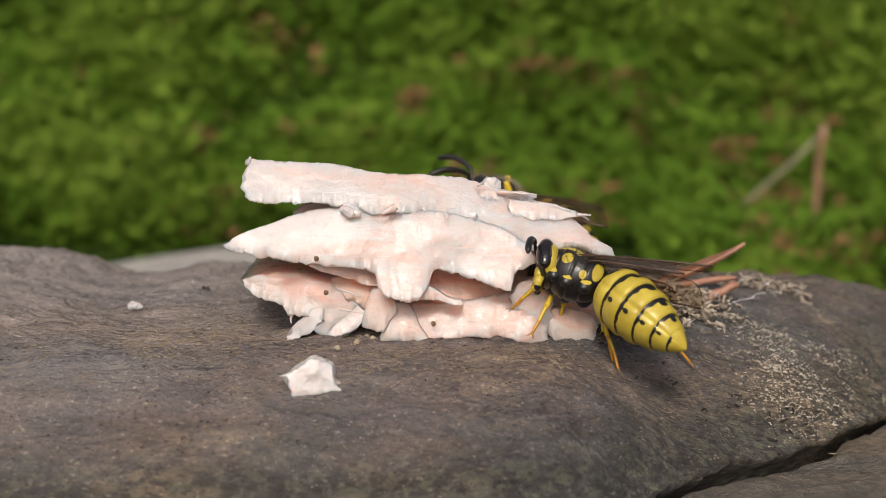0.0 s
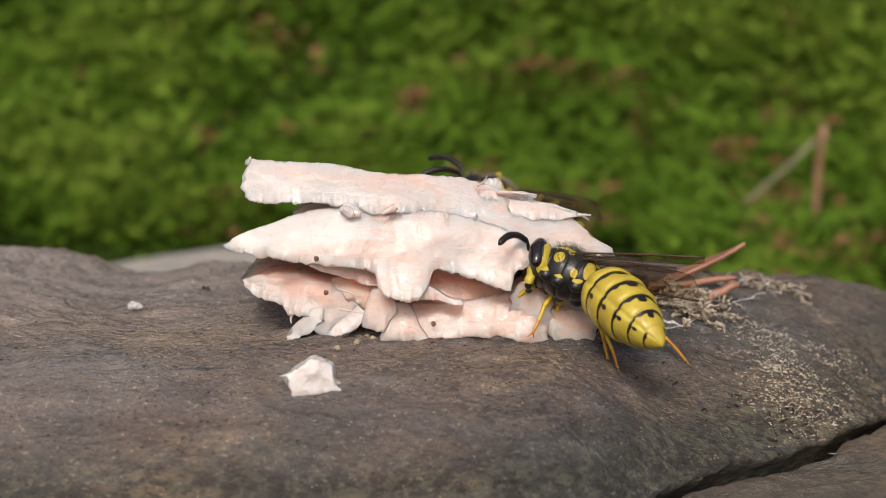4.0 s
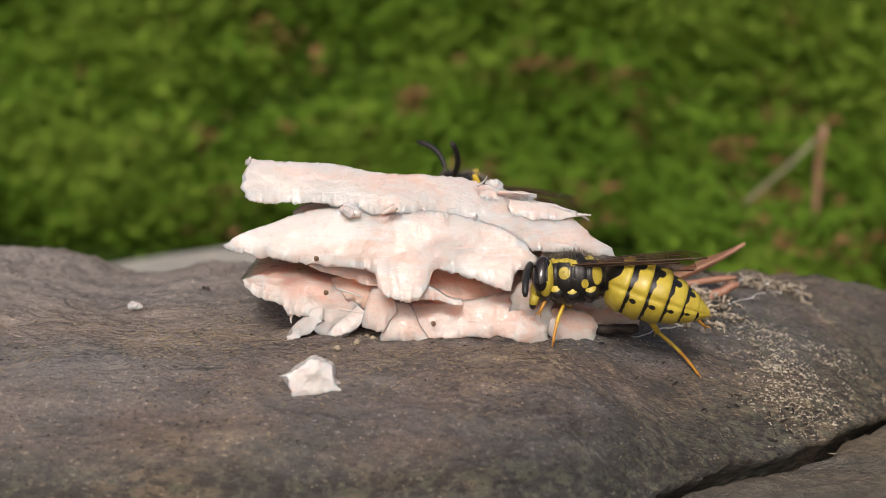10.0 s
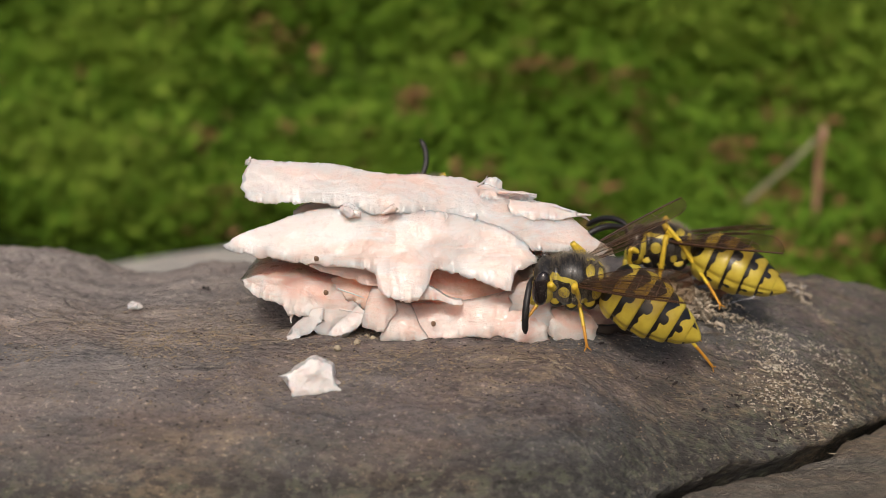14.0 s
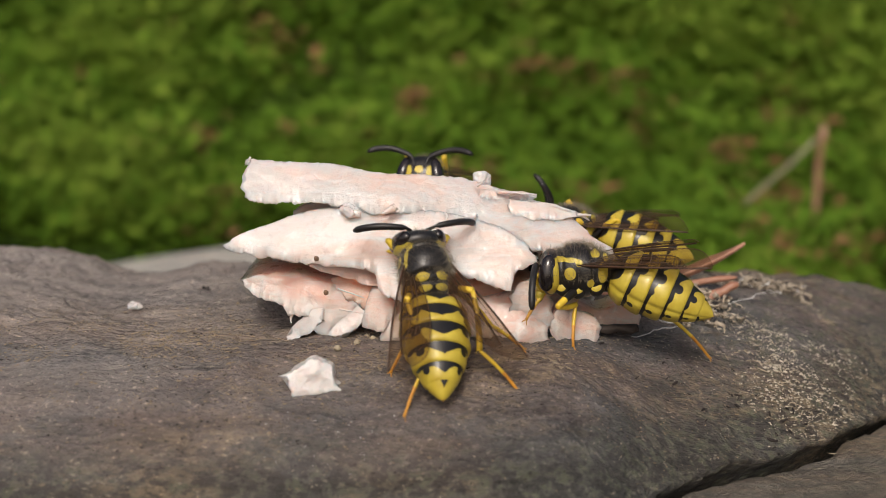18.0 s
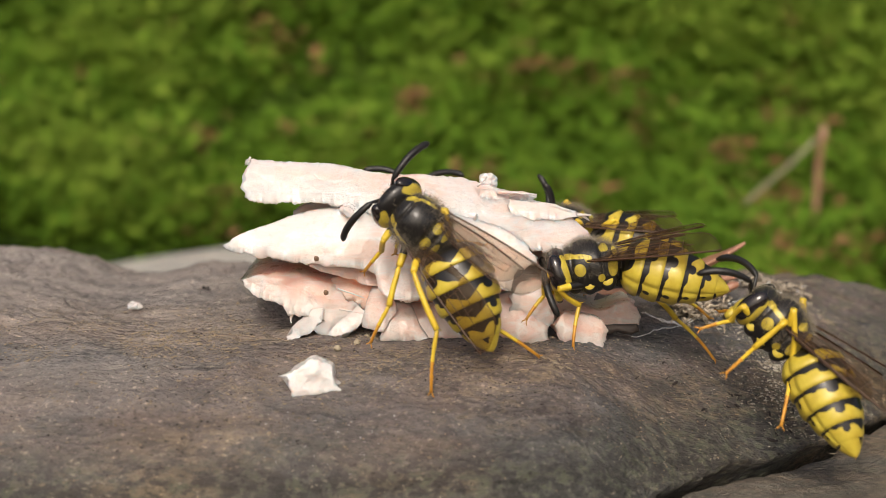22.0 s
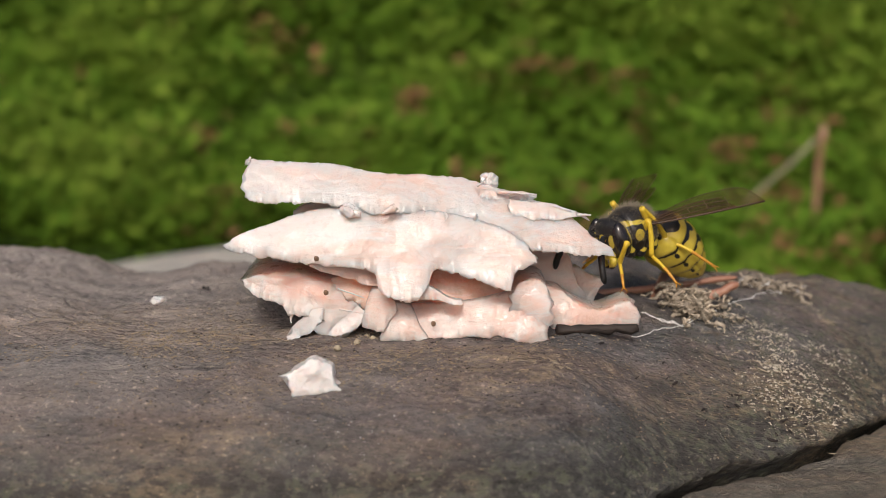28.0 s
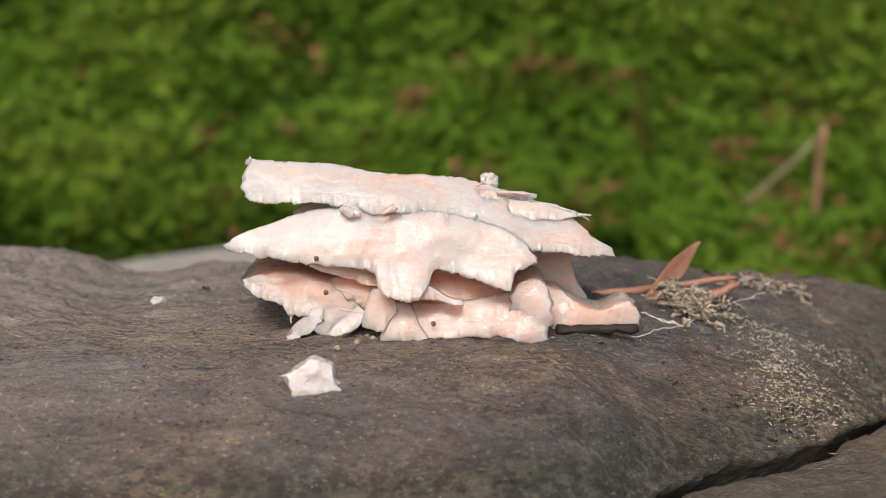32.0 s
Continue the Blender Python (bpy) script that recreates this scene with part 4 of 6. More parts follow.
def settle(w):
    """Key the rows of a wasp and of its parts."""
    rows = w["rows"]
    walk(w["thing"], [(r[0], r[1]) for r in rows])
    walk(w["abdomen"], [(r[0], pose(-2.15 * MM, 0, -0.15 * MM, 0, r[2][0], r[2][1])) for r in rows])
    walk(w["head"], [(r[0], pose(2.12 * MM, 0, -0.15 * MM, 0, r[3][0], r[3][1])) for r in rows])
    for s, k in ((1, "l"), (-1, "r")):
        walk(w["antenna_" + k], [(r[0], pose(0.84 * MM, 0.36 * s * MM, 0.33 * MM, 0, r[5][0 if s > 0 else 1], (r[5][2] if len(r[5]) > 2 else 8) * s)) for r in rows])
        walk(w["fore" + k], [(r[0], pose(0.35 * MM, 1.6 * s * MM, 0.6 * MM, -26 * s, r[4][1], -r[4][0] * s)) for r in rows])
        walk(w["hind" + k], [(r[0], pose(-0.4 * MM, 1.55 * s * MM, 0.5 * MM, -24 * s, r[4][1] * 0.9, -(r[4][0] - 4) * s)) for r in rows])
        for n in LEGS:
            keys = ([], [], [])
            for r in rows:
                rest = LEGS[n][2]
                target = r[6].get(k + n)
                local = Vector((rest[0], rest[1] * s, rest[2])) if target is None else r[1].inverted() @ (Vector(target) * MM) / MM
                for got, row in zip(leg_poses(n, s, local), keys):
                    row.append((r[0], got))
            for name, row in zip(("femur_", "tibia_", "foot_"), keys):
                walk(w[name + k + n], row)


feeder = make_wasp("yellow and black wasp feeding at the torn end of the meat")
hidden = make_wasp("yellow and black wasp standing behind the meat stack")
second = make_wasp("yellow and black wasp biting the back corner of the meat")
climber = make_wasp("yellow and black wasp with spread brown wings climbing the meat front")
visitor = make_wasp("yellow and black wasp hovering in to land")

# ---- loose pieces on and round the stack ----
bitten_piece = thing("meat_piece", slab("bitten_piece", [(-2.1, 0.5), (-1.3, 1.5), (0.4, 1.2), (1.3, 0.9), (1.9, 0.1)], [(-2.1, 0.1), (-1.2, -0.9), (0.1, -1.7), (1.2, -1.5), (1.9, -0.3)], -0.9, 1.9, 0.1, MEAT_PINK, 81, 0.35, 0.25, 1.0, True), "pale shred that a wasp bites off and carries away", "meat")
carried_piece = thing("meat_piece", slab("carried_piece", [(-1.5, 0.5), (-0.6, 1.6), (0.5, 1.0), (1.4, 0.7)], [(-1.5, -0.2), (-0.6, -1.5), (0.5, -1.2), (1.4, 0.2)], -0.8, 1.7, 0.1, MEAT_PINK, 83, 0.4, 0.25, 1.0, True), "ragged shred of meat torn from the back slice", "meat")
top_crumb = thing("meat_crumb", lump("top_crumb", 0, 0, 0, 0.7, 0.55, 0.7, MEAT_CRUMB, 85, 0.22, 1.0, 7), "tiny white crumb standing on the top slice", "crumb")
small_crumb = thing("meat_crumb", lump("small_crumb", 0, 0, 0, 0.66, 0.5, 0.4, MEAT_CRUMB, 87, 0.25, 1.0, 7), "tiny white crumb on bare stone", "crumb")
thing("meat_crumb", slab("front_crumb", [(-10.55, -0.55), (-10.3, -0.3), (-9.6, 0.1), (-8.85, 0.5), (-8.0, 0.25), (-7.5, 0.0), (-7.35, -0.8), (-7.05, -1.25)], [(-10.55, -0.75), (-10.2, -1.9), (-9.6, -2.3), (-8.3, -2.1), (-7.6, -1.7), (-7.05, -1.4)], -7.3, 2.2, 0.1, MEAT_CRUMB, 105, 0.6, 0.3, 0.9, True, 1.3), "white meat crumb lying before the stack", "crumb")
for i, p in enumerate(((-7.56, -2.32, -0.02), (-5.59, 0.54, -0.01), (-6.24, -0.94, -0), (-5.14, -0.07, -0))):
    thing("grain", lump("grain%d" % i, *p, 0.24, 0.22, 0.22, STRAW, 100 + i, 0.2), "tiny cream grain at the foot of the stack", "grain")
for i, (p, q) in enumerate((((0.33, 1.6, 8.79), (0.08, 1.2, 8.44)), ((9.7, 3, 8.7), (10.79, 2.6, 8.35)), ((4.85, 3, 10.19), (6.86, 3, 10.15)))):
    a, b = Vector(p), Vector(q)
    mid = (a + b) / 2 + Vector((0, 0, 0.18))
    part("fibre", mesh_of("fibre", *tube([a, mid, b], [0.22, 0.13, 0.04], 6), [MEAT_THIN]), top_slice)


def needle_mesh(length, r0, r1, curl):
    """A stout dry needle, bent upwards and blunt at its tip."""
    n = 24
    pts = [(length * i / n, 0.05 * math.sin(i * 0.7), curl * (i / n) ** 2 - curl * 0.45 * i / n) for i in range(n + 1)]
    rad = [(r0 + (r1 - r0) * i / n) * (1 + 0.05 * math.sin(i * 1.9)) * min(1.0, (0.25 + (n - i) * 0.5) ** 0.5) for i in range(n + 1)]
    return mesh_of("needle", *tube(pts, rad, 14), [BARK])


def sheath_mesh(length, half, thick, curl):
    """A dry trough-shaped leaf sheath, broad and flat, pointed at its tip."""
    def fn(u, v):
        w = half * min(1.0, 0.55 + 1.2 * u) * min(1.0, (0.03 + 2.6 * (1 - u)) ** 0.7)
        t = v * math.tau
        y = w * math.cos(t)
        z = thick * (0.4 + 0.6 * w / half) * math.sin(t) + 0.35 * y * y / half + 0.03 * fbm(u * 14, y * 4, 2.0, 3)
        return (length * u, y, z + curl * u * u - curl * 0.45 * u)
    return mesh_of("sheath", *sheet(fn, 40, 24)[:2], [BARK])


curved_sheath = thing("leaf_sheath", sheath_mesh(8.6, 0.85, 0.3, 1.3), "curved dry red-brown leaf sheath on the stone", "leaf")


def lay(name, me, p, q, label, category, roll=0):
    ob = thing(name, me, label, category)
    a, b = Vector(p), Vector(q)
    d = b - a
    ob.matrix_world = Matrix.Translation(a * MM) @ pose(0, 0, 0, roll, -math.degrees(math.asin(d.z / d.length)), math.degrees(math.atan2(d.y, d.x)))
    return ob


lay("leaf_sheath", needle_mesh(12.2, 0.34, 0.26, 0.3), (12.38, 12, 0.29), (24.93, 13, 1.49), "long straight orange-brown dry needle", "leaf", 30)
lay("leaf_sheath", needle_mesh(4.3, 0.46, 0.34, 0.3), (20.5, 11, -0.32), (24.7, 12, 1.35), "broken red-brown leaf sheath on the stone", "leaf", 60)
lay("twig", mesh_of("twig", *tube([(i * 0.55, 0.1 * math.sin(i * 1.7), 0.08 * math.cos(i * 2.3)) for i in range(12)], [0.36 + 0.07 * math.sin(i * 2.1) for i in range(12)], 9), [DARK_TWIG]),
    (8.48, 1.6, 0.21), (14.08, 1.6, 0.3), "short dark rotten twig under the meat", "twig")


def litter(name, count, place, spread, size, mat, label, seed, long=3.0):
    rng = random.Random(seed)
    pieces = []
    for _ in range(count):
        x = place[0] + rng.gauss(0, 0.5) * spread[0]
        y = place[1] + rng.gauss(0, 0.5) * spread[1]
        z = rock_top(x, y) + rock_noise(x, y) + rng.uniform(0.0, spread[2])
        a, tilt, s = rng.uniform(0, math.tau), rng.gauss(0, 0.3), size * rng.uniform(0.4, 1.6)
        d = Vector((math.cos(a), math.sin(a), tilt)) * s * long / 2
        c = Vector((x, y, z))
        bend = Vector((rng.gauss(0, 0.3), rng.gauss(0, 0.3), rng.gauss(0, 0.2))) * s * long * 0.3
        if long < 2:
            mid = [c + d * q + Vector((rng.gauss(0, 0.3), rng.gauss(0, 0.3), rng.gauss(0, 0.25))) * s for q in (-1, -0.4, 0.3, 1)]
            pieces.append(tube(mid, [s * rng.uniform(0.05, 0.3) for _ in mid], 5))
            continue
        pieces.append(tube([c - d, c + bend, c + d], [s * 0.2, s * 0.3, s * 0.12], 5))
    v, f = joined(*pieces)
    return thing(name, mesh_of(name, v, f, [mat]), label, "litter", kind="stuff")


litter("plant_litter", 260, (20.08, 9.57, -0.33), (2.8, 2.2, 1.7), 0.5, GREY_LITTER, "crumbly grey-brown plant litter on the stone", 3, 1.5)
litter("plant_litter", 150, (28.16, 17.99, -1.12), (3.6, 1.6, 0.8), 0.42, GREY_LITTER, "crumbly grey plant litter at the stone's back edge", 4, 1.5)
litter("plant_litter", 24, (27.68, 18.11, -1.05), (3.4, 1.6, 0.9), 0.34, DARK_TWIG, "dark rotten bits among the litter", 14, 2.0)
litter("plant_litter", 14, (27.59, 16.78, -1.07), (3.6, 1.6, 0.8), 0.17, WEB, "pale threads caught in the litter", 15, 2.6)
litter("dry_roots", 150, (25.87, 3.97, -5.27), (4.6, 4.4, 0.12), 0.11, STRAW, "mat of dry straw-coloured rootlets stuck to the stone", 5, 5.0)
litter("dry_roots", 420, (28.42, 5.93, -5.46), (8.0, 9.0, 0.03), 0.045, STRAW, "pale dry flecks scattered over the stone's end", 6, 2.2)
litter("dry_roots", 300, (23.84, 4.01, -3.91), (15.0, 11.0, 0.02), 0.04, STRAW, "tiny pale flecks scattered over the stone", 7, 1.8)
litter("dry_roots", 26, (7.94, -4.7, -1.6), (1.6, 1.2, 0.05), 0.13, STRAW, "pale curled flakes on the stone", 8, 2.6)
litter("dry_roots", 420, (-16.48, -1.5, -0.01), (24.0, 9.0, 0.02), 0.055, STRAW, "tiny tan flakes on weathered stone", 9, 2.6)
litter("dry_roots", 60, (-7.19, -10.48, -3.51), (7.0, 2.0, 0.02), 0.06, WEB, "tiny white flecks on the stone", 10, 2.6)
litter("dark_bits", 10, (-20.19, 14.77, -0.16), (0.6, 0.4, 0.1), 0.3, DARK_TWIG, "dark husk lying on the stone", 11, 1.6)
litter("dark_bits", 60, (25.23, -0.35, -10.69), (12.0, 3.0, 0.1), 0.25, DARK_TWIG, "dark bits in the crack between the stones", 12, 2.0)


def grains(name, count, place, spread, size, mat, label, seed, patch=-9.0):
    """Tiny angular grains, half sunk in the stone's surface."""
    rng = random.Random(seed)
    verts, faces = [], []
    for _ in range(count):
        x = place[0] + rng.gauss(0, 0.5) * spread[0]
        y = place[1] + rng.gauss(0, 0.5) * spread[1]
        if past_edge(x, y) > -0.4 or fbm(x * 0.16 + seed, y * 0.3, 4.4, 3) + 0.5 * fbm(x * 0.7, y * 1.6 + seed, 2.2, 2) < patch + rng.gauss(0, 0.12):
            continue
        z = rock_top(x, y) + rock_noise(x, y) + 0.02
        s, a = size * rng.choice((0.5, 0.7, 0.8, 1.0, 1.5)), rng.uniform(0, math.pi)
        ca, sa = math.cos(a) * s * rng.uniform(1, 2.4), math.sin(a) * s * rng.uniform(1, 1.6)
        k = len(verts)
        verts += [(x - ca, y - sa, z), (x + sa * 0.5, y - ca * 0.4, z), (x + ca, y + sa, z), (x - sa * 0.5, y + ca * 0.4, z), (x, y, z + s * rng.uniform(0.3, 0.8)), (x, y, z - s)]
        for i in range(4):
            j = (i + 1) % 4
            faces += [(k + i, k + j, k + 4), (k + j, k + i, k + 5)]
    return thing(name, mesh_of(name, verts, faces, [mat], smooth=False), label, "grit", kind="stuff")


grains("pale_grit", 4200, (28.5, 6.0, -5.01), (8.0, 8.0), 0.062, GRIT, "cream lichen crumbs crusted on the stone's end", 21, -0.02)
grains("pale_grit", 420, (26.9, 4.6, -5.38), (3.2, 3.4), 0.11, GRIT, "thick cream crust of lichen and dry moss", 22, -0.1)
grains("pale_grit", 420, (20.93, 2.85, -3.09), (7.0, 2.6), 0.05, GRIT, "scattered cream grit on the stone", 23, 0.0)
grains("pale_grit", 9000, (-15.0, -1.5, -0.04), (28.0, 9.0), 0.062, TAN, "fine tan grit on weathered slate", 24, -0.12)
grains("pale_grit", 2600, (2.0, -6.0, -1.27), (30.0, 9.0), 0.05, TAN, "fine tan grit on the stone's front", 25, 0.0)
grains("pale_grit", 1500, (10.0, -9.0, -3.27), (30.0, 8.0), 0.05, GREY_LITTER, "fine grey grit low on the stone", 27, 0.05)
grains("dark_grit", 5000, (-3.23, -5.0, -1.2), (44.0, 18.0), 0.06, DARK_TWIG, "tiny dark pits and specks in the stone", 26, 0.0)
grains("pale_grit", 900, (46.0, 2.0, -8.6), (16.0, 14.0), 0.07, TAN, "pale grit strewn on the lower stone", 28)


def thread(points, radius, label):
    ends = [Vector(p) for p in points]
    pts = []
    for a, b in zip(ends, ends[1:]):
        for i in range(6):
            p = a.lerp(b, i / 6)
            pts.append(Vector((p.x, p.y, rock_top(p.x, p.y) + rock_noise(p.x, p.y) + 0.05)))
    thing("silk_thread", mesh_of("silk_thread", *tube(pts, [radius] * len(pts), 6), [WEB]), label, "thread")


thread(((14.37, 3.32, -0.63), (16.68, 4.96, -0.64), (19, 6.74, -0.68), (21.31, 9.25, -0.62), (24.4, 12.65, -0.75), (27.22, 15.29, -1.09)), 0.04, "white silk thread stretched across the stone")
thread(((16.29, 6.64, -0.2), (17.65, 6.74, -0.41), (18.78, 6.8, -0.61), (20.21, 8.35, -0.57)), 0.055, "thick white smear of silk on the stone")
thread(((15.69, 7.13, -0.05), (16.8, 7.04, -0.21), (18.13, 6.94, -0.46), (19.07, 6.62, -0.74)), 0.05, "white silk strand on the stone")
thread(((26.84, 14.78, -1.06), (30.99, 19.11, -1.61), (34.09, 20.95, -2.13)), 0.04, "fine silk thread by the litter")
lay("dry_stem", mesh_of("dry_stem", *tube([(i * 2.5, 0.4 * math.sin(i), 0) for i in range(9)], [0.32] * 9, 6), [STRAW]), (64.38, 170, -19.68), (78.47, 170, -6.13), "pale dry grass stem leaning before the bank", "stem")
lay("dry_stem", mesh_of("dry_stem", *tube([(i * 4, 0.6 * math.sin(i * 1.3), 0) for i in range(9)], [0.7] * 9, 6), [BARK]), (83.59, 185, -36.43), (84.8, 185, -3.53), "thin brown woody stem before the bank", "stem")



def motions():
    step(feeder, 0, pose(0.00963, -0.00047, 0.00501, 44, -17.8, 159.6), (-22, -14), nod=(25, 0), wings=(10, 13), feelers=(29, 25, 52), l1=(6.4, -1.5, 0.8), l2=(12.7, -1.7, -1.9), l3=(19.6, 1.5, -3.2))
    step(feeder, 1, pose(0.00940, -0.00046, 0.00494, 44, -16, 159.8), (-19, -20), nod=(25, 0), wings=(10, 17), feelers=(29, -85, 8), l1=(6.4, -1.5, 0.8), l2=(12.7, -1.7, -1.9), l3=(19.6, 1.5, -3.2))
    step(feeder, 2, pose(0.00923, -0.00039, 0.00496, 44, -16.5, 157.5), (-20, -20), nod=(25, 0), wings=(10, 17), feelers=(27, 23, 52), l1=(6.4, -1.5, 0.8), l2=(12.7, -1.7, -1.9), l3=(19.6, 1.5, -3.2))
    step(feeder, 3, pose(0.00888, -0.00024, 0.00504, 44, -16.5, 152.9), (-24, -21), nod=(25, 0), wings=(10, 16), feelers=(29, 25, 52), l1=(6.4, -1.5, 0.8), l2=(12.7, -1.7, -1.9), l3=(19.6, 1.5, -3.2))
    step(feeder, 5.5, pose(0.00969, -0.00047, 0.00505, 44, -16.5, 160), (-28, -26), nod=(15, 0), wings=(10, 17), l1=(6.4, -1.5, 0.8), l2=(12.7, -1.7, -1.9), l3=(19.6, 1.5, -3.2))
    step(feeder, 6, pose(0.00953, -0.00031, 0.00516, 44, -18.4, 154.8), (-28, -27), nod=(15, 0), wings=(10, 17), feelers=(35, 31, 52), l1=(6.4, -1.5, 0.8), l2=(12.7, -1.7, -1.9), l3=(19.6, 1.5, -3.2))
    step(feeder, 6.5, pose(0.01000, -0.00057, 0.00499, 44, -17.1, 163), (-31, -30), nod=(15, 0), wings=(10, 17), feelers=(33, 29, 52), l1=(6.4, -1.5, 0.8), l2=(12.7, -1.7, -1.9), l3=(19.6, 1.5, -3.2))
    step(feeder, 7, pose(0.01020, -0.00082, 0.00485, 44, -16.8, 170.4), (-35, -38), nod=(15, 0), wings=(10, 17), feelers=(31, 27, 52), l1=(6.4, -1.5, 0.8), l2=(12.7, -1.7, -1.9), l3=(19.6, 1.5, -3.2))
    step(feeder, 8, pose(0.01046, -0.00081, 0.00502, 44, -15.5, 170.6), (-34, -32), nod=(10, 0), wings=(10, 13), feelers=(33, 29, 52), l1=(8.8, -1, 0.9), l2=(12.7, -1.7, -1.9), l3=(19.6, 1.5, -3.2))
    step(feeder, 8.5, pose(0.01010, 0.00100, 0.00431, 20, -6.1, 173.9), (-20, -29), wings=(11, 14), feelers=(35, 31, 52), l1=(8.8, -1, 0.9), l2=(12.7, -1.7, -1.9), l3=(19.6, 1.5, -3.2))
    step(feeder, 9, pose(0.00939, 0.00022, 0.00434, 20, -6, 173.9), (-4, -13), wings=(11, 4), feelers=(37, 33, 52), l1=(7, -1, 2.3), l2=(7.9, -2, 0.3), l3=(19.1, 1.2, -3.1), r3=(21, 3.3, -2.8))
    step(feeder, 10, pose(0.00955, 0.00017, 0.00466, 20, 0.2, 175.5), (-18, 2), wings=(11, 2), feelers=(37, 33, 52), l1=(7, -1, 2.3), l2=(7.9, -2, 0.3), l3=(19.1, 1.2, -3.1), r3=(22.9, 7, -1.7))
    step(feeder, 11, pose(0.01003, 0.00020, 0.00440, 20, -2.1, 174.6), (-19, 8), wings=(11, 2), feelers=(43, 35, 52), l1=(6.2, -1, 1.3), l2=(10.2, -1.5, -0.1), l3=(18.9, 1.1, -3.1), r3=(22.9, 7, -1.7))
    step(feeder, 12, pose(0.00980, 0.00017, 0.00463, 20, 1.1, 175.5), (-15, 7), wings=(11, 2), feelers=(44, 35, 52), l1=(6.2, -1, 1.3), l2=(10.4, -1.5, -0.2), l3=(18.6, 1, -3), r3=(22.9, 7, -1.7))
    step(feeder, 13, pose(0.00996, 0.00021, 0.00409, 20, -2.9, 174.3), (-20, 3), wings=(11, 2), feelers=(46, 35, 52), l1=(6, -1, 1.7), l2=(10.4, -1.5, -0.2), l3=(18.6, 1, -3), r3=(23.4, 7.3, -1.8))
    step(feeder, 13.5, pose(0.00987, 0.00020, 0.00431, 20, -1.8, 174.6), (-18, 2), wings=(11, 2), feelers=(46, 35, 52), l1=(6, -1, 1.7), l2=(10.4, -1.5, -0.2), l3=(18.6, 1, -3), r3=(23.4, 7.3, -1.8))
    step(feeder, 14, pose(0.00960, 0.00014, 0.00452, -25, -2, 174.5), (-19, -22), wings=(30, 16), feelers=(43, 35, 52), l1=(6, -1, 1.7), l2=(10.4, -1.5, -0.2), l3=(21.7, 2.5, -3.7))
    step(feeder, 14.5, pose(0.00966, 0.00016, 0.00489, 0, 2.3, 175.7), (-21, 0), wings=(14, -2), feelers=(43, 35, 52), l1=(6, -1, 1.7), l2=(7.2, -1, 0.3), l3=(21.8, 3, -3.4))
    step(feeder, 16.5, pose(0.00992, 0.00016, 0.00480, 0, 2.3, 175.7), (-16, -8), wings=(14, -2), feelers=(39, 35, 52), l1=(6, -1, 1.7), l2=(9.4, -1.5, -0.2), l3=(21.8, 3, -3.4), r3=(22.9, 7.9, -1.3))
    step(feeder, 17, pose(0.01006, 0.00009, 0.00516, -15, 6.3, 176.5), (-39, -17), wings=(40, 19), feelers=(35, 35, 52), l1=(6, -1, 1.7), l2=(9.4, -1.5, -0.2), l3=(21.8, 3, -3.4), r3=(22.9, 7.9, -1.3))
    step(feeder, 17.5, pose(0.01008, 0.00017, 0.00537, -10, -1.6, 174.8), (-23, -16), wings=(18, 8), feelers=(37, 35, 52), l1=(6, -1, 1.7), l2=(9.4, -1.5, -0.2), l3=(21.8, 3, -3.4), r3=(22.9, 7.9, -1.3))
    step(feeder, 18, pose(0.00995, 0.00017, 0.00523, 0, 1, 175.6), (-22, -11), wings=(16, 2), feelers=(39, 35, 52), l1=(6, -1, 1.7), l2=(9.4, -1.5, -0.2), l3=(21.8, 3, -3.4), r3=(22.9, 7.9, -1.3))
    step(feeder, 18.5, pose(0.00999, 0.00017, 0.00520, 0, 0.6, 175.5), (-29, -18), wings=(14, -2), feelers=(39, 35, 52), l1=(6, -1, 1.7), l2=(9.4, -1.5, -0.2), l3=(21.8, 3, -3.4), r3=(22.9, 7.9, -1.3))
    step(feeder, 19, pose(0.00968, 0.00020, 0.00484, 0, -2.2, 174.8), (-7, -3), wings=(12, -3), feelers=(39, 35, 52), l1=(6, -1, 1.7), l2=(9.4, -1.5, -0.2), l3=(21.8, 3, -3.4), r3=(22.9, 7.9, -1.3))
    step(feeder, 19.5, pose(0.01009, 0.00018, 0.00503, 0, -0.5, 175.1), (-29, -17), wings=(12, -3), feelers=(39, 35, 52), l1=(6, -1, 1.7), l2=(9.4, -1.5, -0.2), l3=(21.8, 3, -3.4), r3=(22.9, 7.9, -1.3))
    step(feeder, 20, pose(0.01009, 0.00018, 0.00503, 0, -0.5, 175.1), (-25, -15), wings=(14, -2), feelers=(39, 35, 52), l1=(6, -1, 1.7), l2=(9.4, -1.5, -0.2), l3=(21.8, 3, -3.4), r3=(22.9, 7.9, -1.3))
    step(feeder, 20.5, pose(0.01008, 0.00018, 0.00509, 0, 0.3, 175.3), (-16, -9), wings=(14, -2), feelers=(40, 35, 52), l1=(6, -1, 1.7), l2=(9.4, -1.5, -0.2), l3=(21.8, 3, -3.4), r3=(22.9, 7.9, -1.3))
    step(feeder, 21, pose(0.01036, 0.00017, 0.00532, 0, 2.2, 175.6), (-29, -18), wings=(14, 2), feelers=(46, 35, 52), l1=(6, -1, 1.7), l2=(9.4, -1.5, -0.2), l3=(21.8, 3, -3.4), r3=(22.9, 7.9, -1.3))
